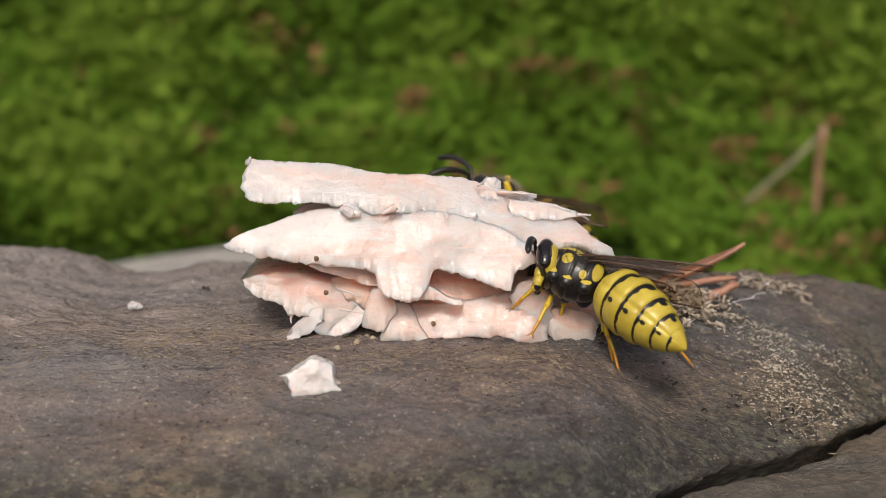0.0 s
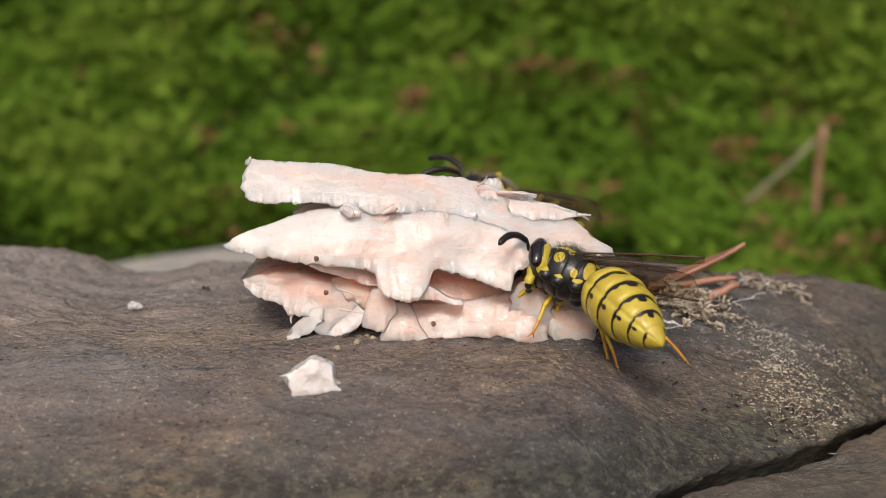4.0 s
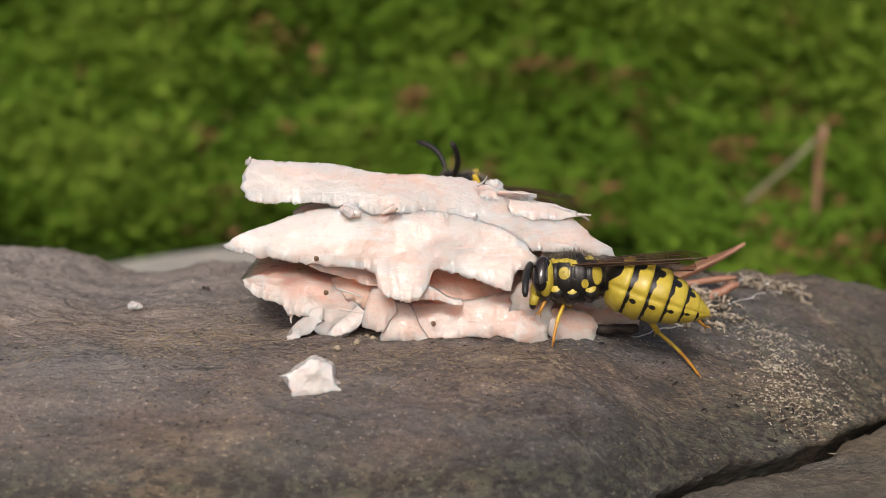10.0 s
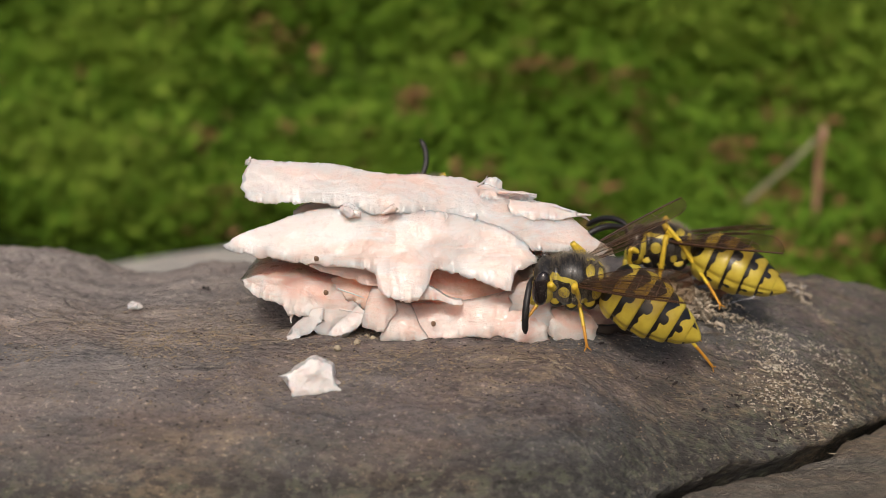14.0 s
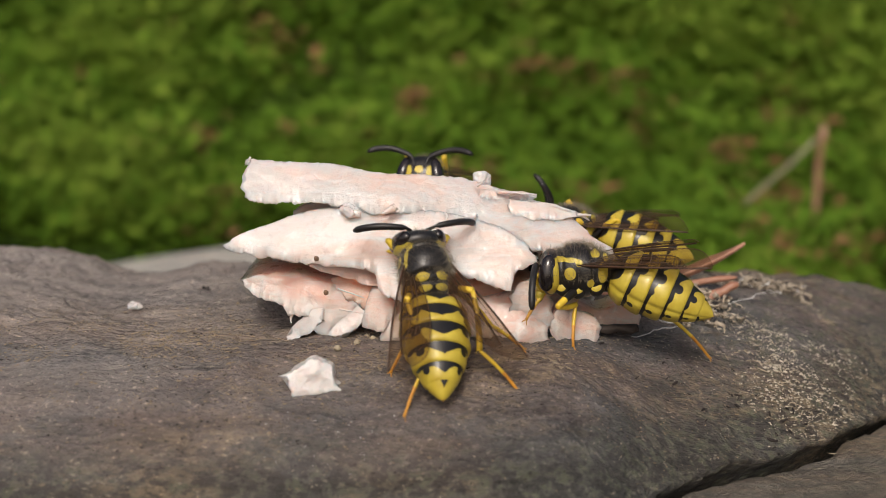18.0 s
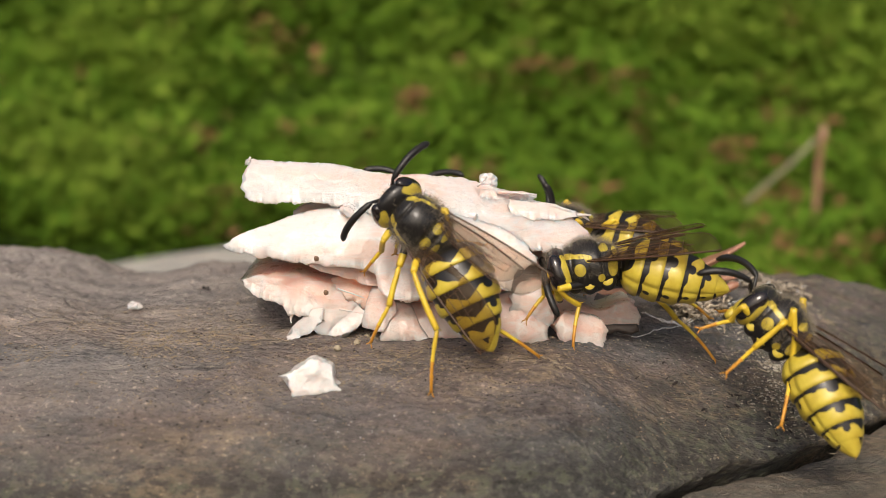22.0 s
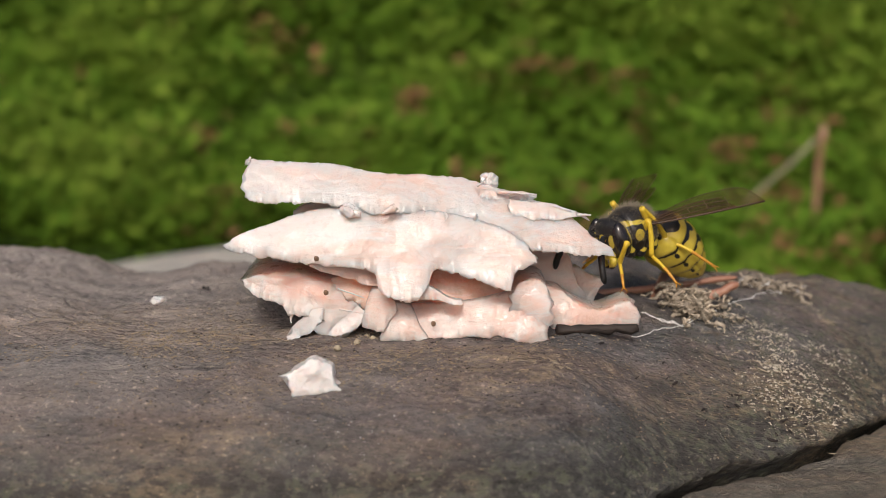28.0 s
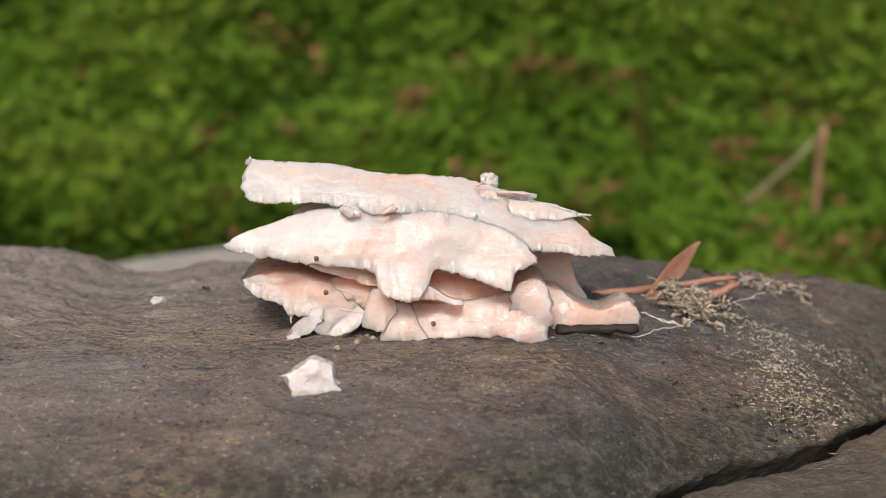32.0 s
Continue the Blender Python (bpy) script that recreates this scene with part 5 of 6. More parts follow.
    step(feeder, 21.5, pose(0.01064, 0.00016, 0.00547, 0, 3.8, 175.7), (-22, -11), wings=(14, 0), feelers=(43, 35, 52), l1=(6, -1, 1.7), l2=(9.4, -1.5, -0.2), l3=(21.8, 3, -3.4), r3=(22.9, 7.9, -1.3))
    step(feeder, 22, pose(0.01064, 0.00014, 0.00557, 0, 7, 176.3), (-19, -8), nod=(15, 0), wings=(16, 2), feelers=(46, 35, 52), l1=(6, -1, 1.7), l2=(9.4, -1.5, -0.2), l3=(21.8, 3, -3.4), r3=(22.9, 7.9, -1.3))
    step(feeder, 22.5, pose(0.01090, 0.00009, 0.00565, 0, 12.8, 177.6), (-27, -9), nod=(20, 0), wings=(22, 12), feelers=(39, 35, 52), l1=(6, -1, 1.7), l2=(9.4, -1.5, -0.2), l3=(21.8, 3, -3.4), r3=(22.9, 7.9, -1.3))
    step(feeder, 23, pose(0.01101, 0.00025, 0.00590, 0, -5.3, 173.2), (-14, -4), wings=(14, -2), feelers=(50, 39, 52), l1=(10.3, -1, 1.3), l2=(9.8, -1.5, -0.4), l3=(21.8, 3, -3.4), r3=(22.9, 7.9, -1.3), r2=(13.9, 2.7, -0.6))
    step(feeder, 23.5, pose(0.01131, 0.00015, 0.00559, 0, 7.4, 176), (-29, -15), wings=(16, 4), feelers=(39, 35, 52), l1=(10.3, -1, 1.3), l2=(9.8, -1.5, -0.4), l3=(21.8, 3, -3.4), r3=(22.9, 7.9, -1.3), r2=(13.9, 2.7, -0.6))
    step(feeder, 24, pose(0.01139, 0.00013, 0.00560, 0, 9.5, 176.6), (-26, -10), wings=(16, 8), feelers=(39, 35, 52), l1=(10.3, -1, 1.3), l2=(9.8, -1.5, -0.4), l3=(21.8, 3, -3.4), r3=(22.9, 7.9, -1.3), r2=(13.9, 2.7, -0.6))
    step(feeder, 24.5, pose(0.01132, 0.00008, 0.00567, 0, 14.3, 177.7), (-33, -18), wings=(16, 8), feelers=(37, 35, 52), l1=(10.3, -1, 1.3), l2=(9.8, -1.5, -0.4), l3=(21.8, 3, -3.4), r3=(22.9, 7.9, -1.3), r2=(13.9, 2.7, -0.6))
    step(feeder, 25, pose(0.01121, 0.00001, 0.00581, 0, 22.3, 179.7), (-46, -28), nod=(15, 0), wings=(22, 14), feelers=(33, 35, 52), l1=(10.3, -1, 1.3), l2=(9.8, -1.5, -0.4), l3=(21.8, 3, -3.4), r3=(22.9, 7.9, -1.3), r2=(13.9, 2.7, -0.6))
    step(feeder, 25.5, pose(0.01246, 0.00070, 0.00578, -15, 14.6, 176.3), (-51, -37), nod=(15, 0), wings=(24, 18), feelers=(33, 35, 52), l1=(10.3, -1, 1.3), l2=(9.8, -1.5, -0.4), l3=(21.8, 3, -3.4), r2=(13.9, 2.7, -0.6))
    step(feeder, 25.9, pose(0.01756, 0.00029, 0.00980, 0, 11.2, 172.2), (-42, -3), wings=(72, 18))
    step(feeder, 26.2, pose(0.02200, -0.00354, 0.01819, 0, 10.8, 167.5), (-24, 3), wings=(72, 18))
    step(feeder, 26.6, pose(0.06200, -0.03000, 0.05000, 0, -10, 200), (0, 0), wings=(75, 20))
    step(feeder, 32, pose(0.06200, -0.03000, 0.05000, 0, -10, 200), (0, 0), wings=(75, 20))
    step(hidden, 0, pose(0.00495, 0.01716, 0.00729, 0, -23.8, 175.3), (-3, -9), wings=(14, 10), feelers=(8, -5))
    step(hidden, 1, pose(0.00492, 0.01715, 0.00750, 0, -22.6, 175.5), (-3, -9), wings=(14, 10), feelers=(8, -5))
    step(hidden, 2, pose(0.00489, 0.01714, 0.00763, 0, -20.9, 175.8), (-3, -9), wings=(14, 10), feelers=(8, -5))
    step(hidden, 3, pose(0.00477, 0.01714, 0.00748, 0, -22, 175.7), (-4, -9), wings=(14, 10), feelers=(8, -5))
    step(hidden, 6, pose(0.00326, 0.01710, 0.00777, 0, -19.1, 177.1), (-6, -9), wings=(14, 10), feelers=(8, -5))
    step(hidden, 9, pose(0.00318, 0.01710, 0.00816, 0, -20.3, 177), (-4, -9), wings=(14, 10), feelers=(-40, 0))
    step(hidden, 10, pose(0.00232, 0.01709, 0.00783, 0, -20.9, 177.3), (-5, -9), wings=(14, 10), feelers=(-80, -30))
    step(hidden, 11, pose(0.00221, 0.01709, 0.00760, 0, -19.9, 177.5), (-6, -9), wings=(14, 10), feelers=(-40, -40))
    step(hidden, 12, pose(0.00211, 0.01708, 0.00730, 0, -19.8, 177.6), (-7, -9), wings=(14, 10), feelers=(0, -60))
    step(hidden, 12.5, pose(0.00067, 0.01706, 0.00743, 0, -20.8, 178.2), (-6, -9), wings=(14, 10), feelers=(40, -75))
    step(hidden, 13, pose(-0.00043, 0.01705, 0.00747, 0, -21.9, 178.6), (-6, -9), wings=(14, 10), feelers=(60, -88))
    step(hidden, 14, pose(-0.00053, 0.01704, 0.00747, 0, -21.9, 178.7), (-6, -9), wings=(14, 10), feelers=(60, -80))
    step(hidden, 14.5, pose(-0.00026, 0.01754, 0.00719, 0, -16.4, 179), (-12, -9), wings=(14, 10), feelers=(25, -45))
    step(hidden, 15, pose(0.00018, 0.01803, 0.00694, 0, -11.9, 179.1), (-18, -10), wings=(14, 10), feelers=(-36, 0))
    step(hidden, 15.8, pose(-0.00115, 0.01635, 0.00796, 0, -24, -119.9), (-20, -18), wings=(14, 10), feelers=(4, 4))
    step(hidden, 16.5, pose(-0.00159, 0.01608, 0.00937, 0, -21.7, -99.5), (-22, -11), wings=(14, 10), feelers=(-17, -17, 60), l1=(0.3, 15, 6.5), r1=(-3.3, 15, 6.5), l2=(2.7, 17, 4.2), r2=(-5.1, 17, 4.2))
    step(hidden, 19, pose(-0.00150, 0.01608, 0.00937, 0, -21.7, -99.6), (-22, -10), wings=(14, 10), feelers=(-15, -17, 60), l1=(0.3, 15, 6.5), r1=(-3.3, 15, 6.5), l2=(2.7, 17, 4.2), r2=(-5.1, 17, 4.2))
    step(hidden, 20.5, pose(-0.00150, 0.01606, 0.00882, 0, -20, -99.5), (-24, -10), wings=(14, 10), feelers=(-15, -17, 60), l1=(0.3, 15, 6.5), r1=(-3.3, 15, 6.5), l2=(2.7, 17, 4.2), r2=(-5.1, 17, 4.2))
    step(hidden, 21.5, pose(-0.00193, 0.01607, 0.00784, 0, -20.5, -100.7), (-24, -13), wings=(14, 10), feelers=(-17, -21, 60), l1=(0.3, 15, 6.5), r1=(-3.3, 15, 6.5), l2=(2.7, 17, 4.2), r2=(-5.1, 17, 4.2))
    step(hidden, 23, pose(-0.00205, 0.01607, 0.00719, 0, -18.8, -104), (-25, -10), wings=(14, 10), feelers=(-25, -25, 60), l1=(0.3, 15, 6.5), r1=(-3.3, 15, 6.5), l2=(2.7, 17, 4.2), r2=(-5.1, 17, 4.2))
    step(hidden, 25.5, pose(-0.00157, 0.01607, 0.00719, 0, -18.8, -104.3), (-25, -6), wings=(14, 10), feelers=(-25, -21, 60), l1=(0.3, 15, 6.5), r1=(-3.3, 15, 6.5), l2=(2.7, 17, 4.2), r2=(-5.1, 17, 4.2))
    step(hidden, 26.2, pose(-0.00416, 0.01389, 0.01326, 0, -7.2, -177), (-12, 5), wings=(72, 18))
    step(hidden, 26.6, pose(-0.02028, 0.00949, 0.02147, 0, -1.5, -166.3), (-16, 5), wings=(72, 18))
    step(hidden, 27, pose(-0.07000, 0.01000, 0.06000, 0, -10, 180), (0, 0), wings=(75, 20))
    step(hidden, 32, pose(-0.07000, 0.01000, 0.06000, 0, -10, 180), (0, 0), wings=(75, 20))
    step(second, 0, pose(0.06200, 0.00000, 0.03000, 0, -10, 180), (0, 0), wings=(75, 20))
    step(second, 10.6, pose(0.06200, 0.00000, 0.03000, 0, -10, 180), (0, 0), wings=(75, 20))
    step(second, 10.8, pose(0.03671, 0.00872, 0.00926, 0, 0.5, 160.4), (-9, -7), wings=(72, 18))
    step(second, 11, pose(0.02510, 0.01932, 0.00241, 0, 12.5, 171.3), (-20, -12), wings=(12, 16), feelers=(21, 21))
    step(second, 11.3, pose(0.02467, 0.01934, 0.00291, 0, 10.1, 170.8), (-18, -11), wings=(12, 14), feelers=(17, 17))
    step(second, 11.6, pose(0.02434, 0.01934, 0.00253, 0, 9.4, 171), (-9, -9), wings=(12, 12), feelers=(17, 17))
    step(second, 12, pose(0.02457, 0.01930, 0.00298, 0, 13.6, 171.8), (-6, -8), wings=(12, 12), feelers=(13, 13))
    step(second, 12.2, pose(0.02446, 0.01637, 0.00779, 0, 10.3, 170.1), (-7, -7), wings=(72, 18))
    step(second, 12.4, pose(0.03372, 0.00864, 0.01848, 0, 12.1, 162.6), (-15, -7), wings=(72, 18))
    step(second, 12.7, pose(0.06200, 0.00000, 0.03500, 0, -10, 180), (0, 0), wings=(75, 20))
    step(second, 13.2, pose(0.05500, -0.02000, 0.00500, 0, -10, 180), (0, 0), wings=(75, 20))
    step(second, 13.4, pose(0.02833, -0.01337, 0.00420, 0, 9.7, 162.9), (-15, -11), wings=(72, 18))
    step(second, 13.5, pose(0.02217, -0.01347, 0.01274, 0, 5, 165.7), (2, -8), wings=(72, 18))
    step(second, 13.6, pose(0.02057, -0.00146, 0.00810, 0, -41, 159.3), (-29, -16), wings=(40, 26))
    step(second, 13.7, pose(0.02537, -0.00536, 0.00563, 0, -48.7, 150.7), (-32, -38), wings=(30, 26))
    step(second, 13.8, pose(0.02397, 0.00587, 0.00474, 0, -24.3, 100), (-26, 2), wings=(45, 31))
    step(second, 14, pose(0.01799, 0.01036, 0.00486, 0, -4.4, 170.2), (-16, -11), wings=(20, 4))
    step(second, 14.5, pose(0.01674, 0.01038, 0.00487, 0, -14.7, 169.4), (-6, -10), wings=(12, -2))
    step(second, 16.5, pose(0.01060, 0.01120, 0.00608, 0, -0.7, 174.7), (-17, -10), wings=(12, 2), feelers=(-108, -90), l1=(9.7, 9, 4.4), l2=(13.6, 9, 3), l3=(18, 9, 1.1))
    step(second, 18, pose(0.01037, 0.01119, 0.00608, 0, -0.8, 174.8), (-13, -9), wings=(12, 0), feelers=(-90, -81), l1=(9.7, 9, 4.4), l2=(13.6, 9, 3), l3=(18, 9, 1.1))
    step(second, 19, pose(0.01019, 0.01119, 0.00596, 0, -0.2, 175), (-12, -9), wings=(12, 0), feelers=(-81, -72), l1=(9.7, 9, 4.4), l2=(13.6, 9, 3), l3=(18, 9, 1.1))
    step(second, 20.5, pose(0.01019, 0.01119, 0.00608, 0, -0.8, 174.9), (-11, -9), wings=(12, -2), feelers=(-90, -81), l1=(9.7, 9, 4.4), l2=(13.6, 9, 3), l3=(18, 9, 1.1))
    step(second, 23, pose(0.01019, 0.01119, 0.00608, 0, -0.8, 174.9), (-16, -10), wings=(14, 0), feelers=(-99, -90), l1=(9.7, 9, 4.4), l2=(13.6, 9, 3), l3=(18, 9, 1.1))
    step(second, 25.5, pose(0.01012, 0.01122, 0.00614, 0, -4.9, 174.2), (-13, -9), wings=(14, 0), feelers=(-99, -90), l1=(9.7, 9, 4.4), l2=(13.6, 9, 3), l3=(18, 9, 1.1))
    step(second, 27.5, pose(0.01134, 0.01029, 0.00664, 0, -15, 171.7), (-29, -20), wings=(12, 4), feelers=(8, 8))
    step(second, 27.6, pose(0.01161, 0.00985, 0.00654, 0, -12.1, -175.9), (-34, -24), wings=(30, 21))
    step(second, 27.7, pose(0.01344, 0.00931, 0.00620, 0, 5.7, -161.3), (-63, 38), wings=(48, 28), feelers=(25, 25))
    step(second, 28, pose(0.01464, 0.00720, 0.00677, 0, 6, -143), (-44, 0), nod=(12, 0), wings=(34, 6), feelers=(34, 29))
    step(second, 28.5, pose(0.01492, 0.00720, 0.00618, 0, 6, -143), (-40, 0), nod=(12, 0), wings=(34, 6), feelers=(34, 29))
    step(second, 29, pose(0.01511, 0.00720, 0.00550, 0, 6, -143), (-36, 0), nod=(12, 0), wings=(34, 6), feelers=(34, 29))
    step(second, 29.5, pose(0.01510, 0.00720, 0.00605, 0, 6, -143), (-36, 0), nod=(12, 0), wings=(34, 6), feelers=(34, 29))
    step(second, 30, pose(0.01486, 0.00720, 0.00649, 0, 6, -143), (-34, 0), nod=(12, 0), wings=(34, 6), feelers=(34, 29))
    step(second, 30.3, pose(0.01491, 0.00720, 0.00641, 0, 6, -143), (-34, 0), nod=(12, 0), wings=(34, 6), feelers=(34, 29))
    step(second, 30.5, pose(0.01507, 0.00861, 0.00451, 0, 7.1, -169.5), (-35, 16), nod=(20, 0), wings=(40, 26), feelers=(25, 25))
    step(second, 30.7, pose(0.01577, 0.00641, 0.00408, 0, -33.2, -111.8), (-80, -158), wings=(40, 26), feelers=(17, 17))
    step(second, 30.9, pose(0.01316, 0.00767, 0.00698, 0, -58.5, -160.9), (-20, -23), wings=(40, 26), feelers=(13, 13, 45))
    step(second, 31, pose(0.01403, 0.00767, 0.00743, 0, -58.3, -160.9), (-14, -13), wings=(45, 26), feelers=(17, 17, 45))
    step(second, 31.2, pose(0.01441, 0.00756, 0.00784, 0, -55.8, -156.1), (-8, -15), wings=(40, 21), feelers=(21, 21, 45))
    step(second, 31.5, pose(0.01498, 0.00814, 0.00803, 0, -68.1, 168.2), (-3, -2), wings=(65, 21), feelers=(19, 19, 45))
    step(second, 31.7, pose(0.01654, 0.00543, 0.01146, 0, -63.4, -136.2), (-15, -11), wings=(72, 18))
    step(second, 31.8, pose(0.02773, 0.00333, 0.01713, 0, -53.4, -144.9), (-20, -9), wings=(72, 18))
    step(second, 31.9, pose(0.04500, 0.00000, 0.04200, 0, -10, 250), (0, 0), wings=(75, 20))
    step(second, 32, pose(0.05200, 0.00000, 0.06000, 0, -10, 250), (0, 0), wings=(75, 20))
    step(climber, 0, pose(0.06200, -0.02000, 0.03000, 0, -10, 180), (0, 0), wings=(75, 20))
    step(climber, 16.7, pose(0.06200, -0.02000, 0.03000, 0, -10, 180), (0, 0), wings=(75, 20))
    step(climber, 16.9, pose(0.02868, -0.00525, 0.00914, 0, -15.6, 158.4), (-15, -9), wings=(72, 18))
    step(climber, 17, pose(0.02123, -0.00442, 0.00670, 0, -46, 155.2), (-5, -10), wings=(70, 20))
    step(climber, 17.1, pose(0.02269, -0.00544, 0.01766, 0, -10.2, 164.4), (-16, -8), wings=(72, 18))
    step(climber, 17.2, pose(0.00546, -0.02156, 0.00487, 0, -36.7, 164.3), (11, -7), wings=(72, 18))
    step(climber, 17.3, pose(0.01370, -0.00556, 0.00770, 0, 2.5, 168.2), (-12, -11), wings=(72, 18))
    step(climber, 17.4, pose(0.00471, -0.00308, 0.00403, 0, -17.3, 73), (-4, 10), wings=(60, 10))
    step(climber, 17.5, pose(0.00385, -0.00317, 0.00385, 0, -17.8, 65.8), (-3, 13), wings=(40, 14))
    step(climber, 17.7, pose(0.00257, -0.00334, 0.00358, 0, -27.7, 64.9), (10, 13), wings=(30, 18), feelers=(8, 8, 55))
    step(climber, 17.85, pose(0.00053, -0.00319, 0.00483, 0, -48.5, 85.7), (22, 2), wings=(22, 26))
    step(climber, 18, pose(-0.00124, -0.00280, 0.00575, 0, -50.3, 107.6), (8, -7), wings=(20, 14), feelers=(10, 10, 55), l3=(-2.6, -9.5, -2.7), r3=(5.4, -7.3, -2), r2=(6.8, -3.3, -0.7), l2=(-3.6, -6, -0.7))
    step(climber, 18.5, pose(-0.00176, -0.00321, 0.00794, -51, -42.9, 143.2), (-1, -19), wings=(20, 9), feelers=(8, 8, 55), l3=(-1.7, -8.6, -2), r3=(7.6, -4, -1.1), r2=(2.6, -2, 7.2), l2=(-5.4, -4.7, -0.3))
    step(climber, 19, pose(-0.00233, -0.00355, 0.00861, -85, -30.3, 160.9), (4, -29), nod=(38, 0), wings=(12, 13), feelers=(10, 4, 55), l3=(-1.5, -8.3, -1.9), r3=(7.6, -4, -1.1), r2=(3, -2, 7.4), l2=(-5.5, -4.4, -0.2), l1=(-5.6, -2, 5.5), r1=(-3.4, -1.5, 6.7))
    step(climber, 19.5, pose(-0.00253, -0.00400, 0.00872, -85, -29.5, 175.3), (10, -30), nod=(38, 0), wings=(12, 17), feelers=(10, 4, 55), l3=(-1.5, -8.3, -1.9), r3=(7.6, -4, -1.1), r2=(3, -2, 7.4), l2=(-5.5, -4.4, -0.2), l1=(-5.6, -2, 5.5), r1=(-3.4, -1.5, 6.7))
    step(climber, 20, pose(-0.00257, -0.00401, 0.00876, -85, -29.4, 175.5), (10, -30), nod=(38, 0), wings=(12, 17), feelers=(11, 4, 55), l3=(-1.5, -8.3, -1.9), r3=(7.6, -4, -1.1), r2=(3, -2, 7.4), l2=(-5.5, -4.4, -0.2), l1=(-5.6, -2, 5.5), r1=(-3.4, -1.5, 6.7))
    step(climber, 20.5, pose(-0.00237, -0.00401, 0.00912, -82, -29.2, 175.7), (7, -28), nod=(38, 0), wings=(12, 17), feelers=(11, 4, 55), l3=(-1.5, -8.3, -1.9), r3=(7.6, -4, -1.1), r2=(3, -2, 7.4), l2=(-5.5, -4.4, -0.2), l1=(-5.6, -2, 5.5), r1=(-3.4, -1.5, 6.7))
    step(climber, 21, pose(-0.00271, -0.00406, 0.00925, -80, -20.4, 177.8), (6, -32), nod=(38, 0), wings=(12, 15), feelers=(12, 6, 55), l3=(-1.5, -8.3, -1.9), r3=(7.6, -4, -1.1), r2=(3, -2, 7.4), l2=(-5.5, -4.4, -0.2), l1=(-5.6, -2, 5.5), r1=(-3.4, -1.5, 6.7))
    step(climber, 21.5, pose(-0.00244, -0.00402, 0.00984, -82, -29.4, 175.9), (7, -25), nod=(38, 0), wings=(12, 18), feelers=(11, 4, 55), l3=(-1.5, -8.3, -1.9), r3=(7.6, -4, -1.1), r2=(3, -2, 7.4), l2=(-5.5, -4.4, -0.2), l1=(-5.6, -2, 5.5), r1=(-3.4, -1.5, 6.7))
    step(climber, 22, pose(-0.00153, -0.00396, 0.00926, -80, -41.7, 173.4), (10, -23), nod=(38, 0), wings=(12, 16), feelers=(10, 8, 55), l3=(-0.8, -7.8, -1.5), r3=(7.6, -4, -1.1), r2=(3, -2, 7.4), l2=(-5.5, -4.4, -0.2), l1=(-5.6, -2, 5.5), r1=(-3.4, -1.5, 6.7))
    step(climber, 22.5, pose(-0.00186, -0.00398, 0.00880, -82, -39.6, 174.3), (11, -20), nod=(38, 0), wings=(12, 17), feelers=(9, 6, 55), l3=(-0.8, -7.8, -1.5), r3=(7.6, -4, -1.1), r2=(3, -2, 7.4), l2=(-5.5, -4.4, -0.2), l1=(-5.6, -2, 5.5), r1=(-3.4, -1.5, 6.7))
    step(climber, 23, pose(-0.00224, -0.00374, 0.00924, -88, -27.8, 166.9), (7, -31), nod=(38, 0), wings=(12, 14), feelers=(14, 4, 55), l3=(-0.7, -7.7, -1.5), r3=(7.5, -3.9, -1), r2=(3, -2, 7.4), l2=(-5.3, -3, 4.2), l1=(-5.6, -2, 5.5), r1=(-3.4, -1.5, 6.7))
    step(climber, 24, pose(-0.00226, -0.00403, 0.00890, -88, -30.9, 176.5), (12, -29), nod=(38, 0), wings=(12, 18), feelers=(10, 4, 55), l3=(-0.7, -7.7, -1.5), r3=(7.5, -3.9, -1), r2=(3, -2, 7.4), l2=(-5.3, -3, 4.2), l1=(-5.6, -2, 5.5), r1=(-3.4, -1.5, 6.7))
    step(climber, 24.5, pose(-0.00219, -0.00404, 0.00874, -86, -28.4, 176.9), (11, -33), nod=(38, 0), wings=(12, 16), feelers=(8, 4, 55), l3=(-0.7, -7.7, -1.5), r3=(7.5, -3.9, -1), r2=(3, -2, 7.4), l2=(-5.3, -3, 4.2), l1=(-5.6, -2, 5.5), r1=(-3.4, -1.5, 6.7))
    step(climber, 25, pose(-0.00188, -0.00397, 0.00881, -84, -38.6, 173.9), (9, -26), nod=(38, 0), wings=(12, 17), feelers=(9, 6, 55), l3=(-0.7, -7.7, -1.5), r3=(7.5, -3.9, -1), r2=(3, -2, 7.4), l2=(-5.3, -3, 4.2), l1=(-5.6, -2, 5.5), r1=(-3.4, -1.5, 6.7))
    step(climber, 25.5, pose(-0.00229, -0.00306, 0.00839, -84, -29.6, 144.1), (-6, -27), nod=(38, 0), wings=(12, 13), feelers=(12, 8, 55), l3=(-0.7, -7.7, -1.5), r3=(7.5, -3.9, -1), r2=(3, -2, 7.4), l2=(-5.3, -3, 4.2), l1=(-5.6, -2, 5.5), r1=(-3.4, -1.5, 6.7))
    step(climber, 26.2, pose(-0.00771, -0.00639, 0.00769, 0, -27.9, 118.3), (8, -12), wings=(72, 18))
    step(climber, 26.8, pose(-0.01491, -0.00392, 0.00324, 0, -9.8, 83.3), (0, 11), wings=(45, 11))
    step(climber, 27.5, pose(-0.01845, 0.00013, 0.00215, 0, 0.7, 98.8), (-13, 0), wings=(30, 8), l3=(-22.7, -9.7, -2.8), l2=(-23.9, -6.7, -1), r3=(-13.3, -8.9, -2.2), r2=(-10.8, -8.2, -1.8))
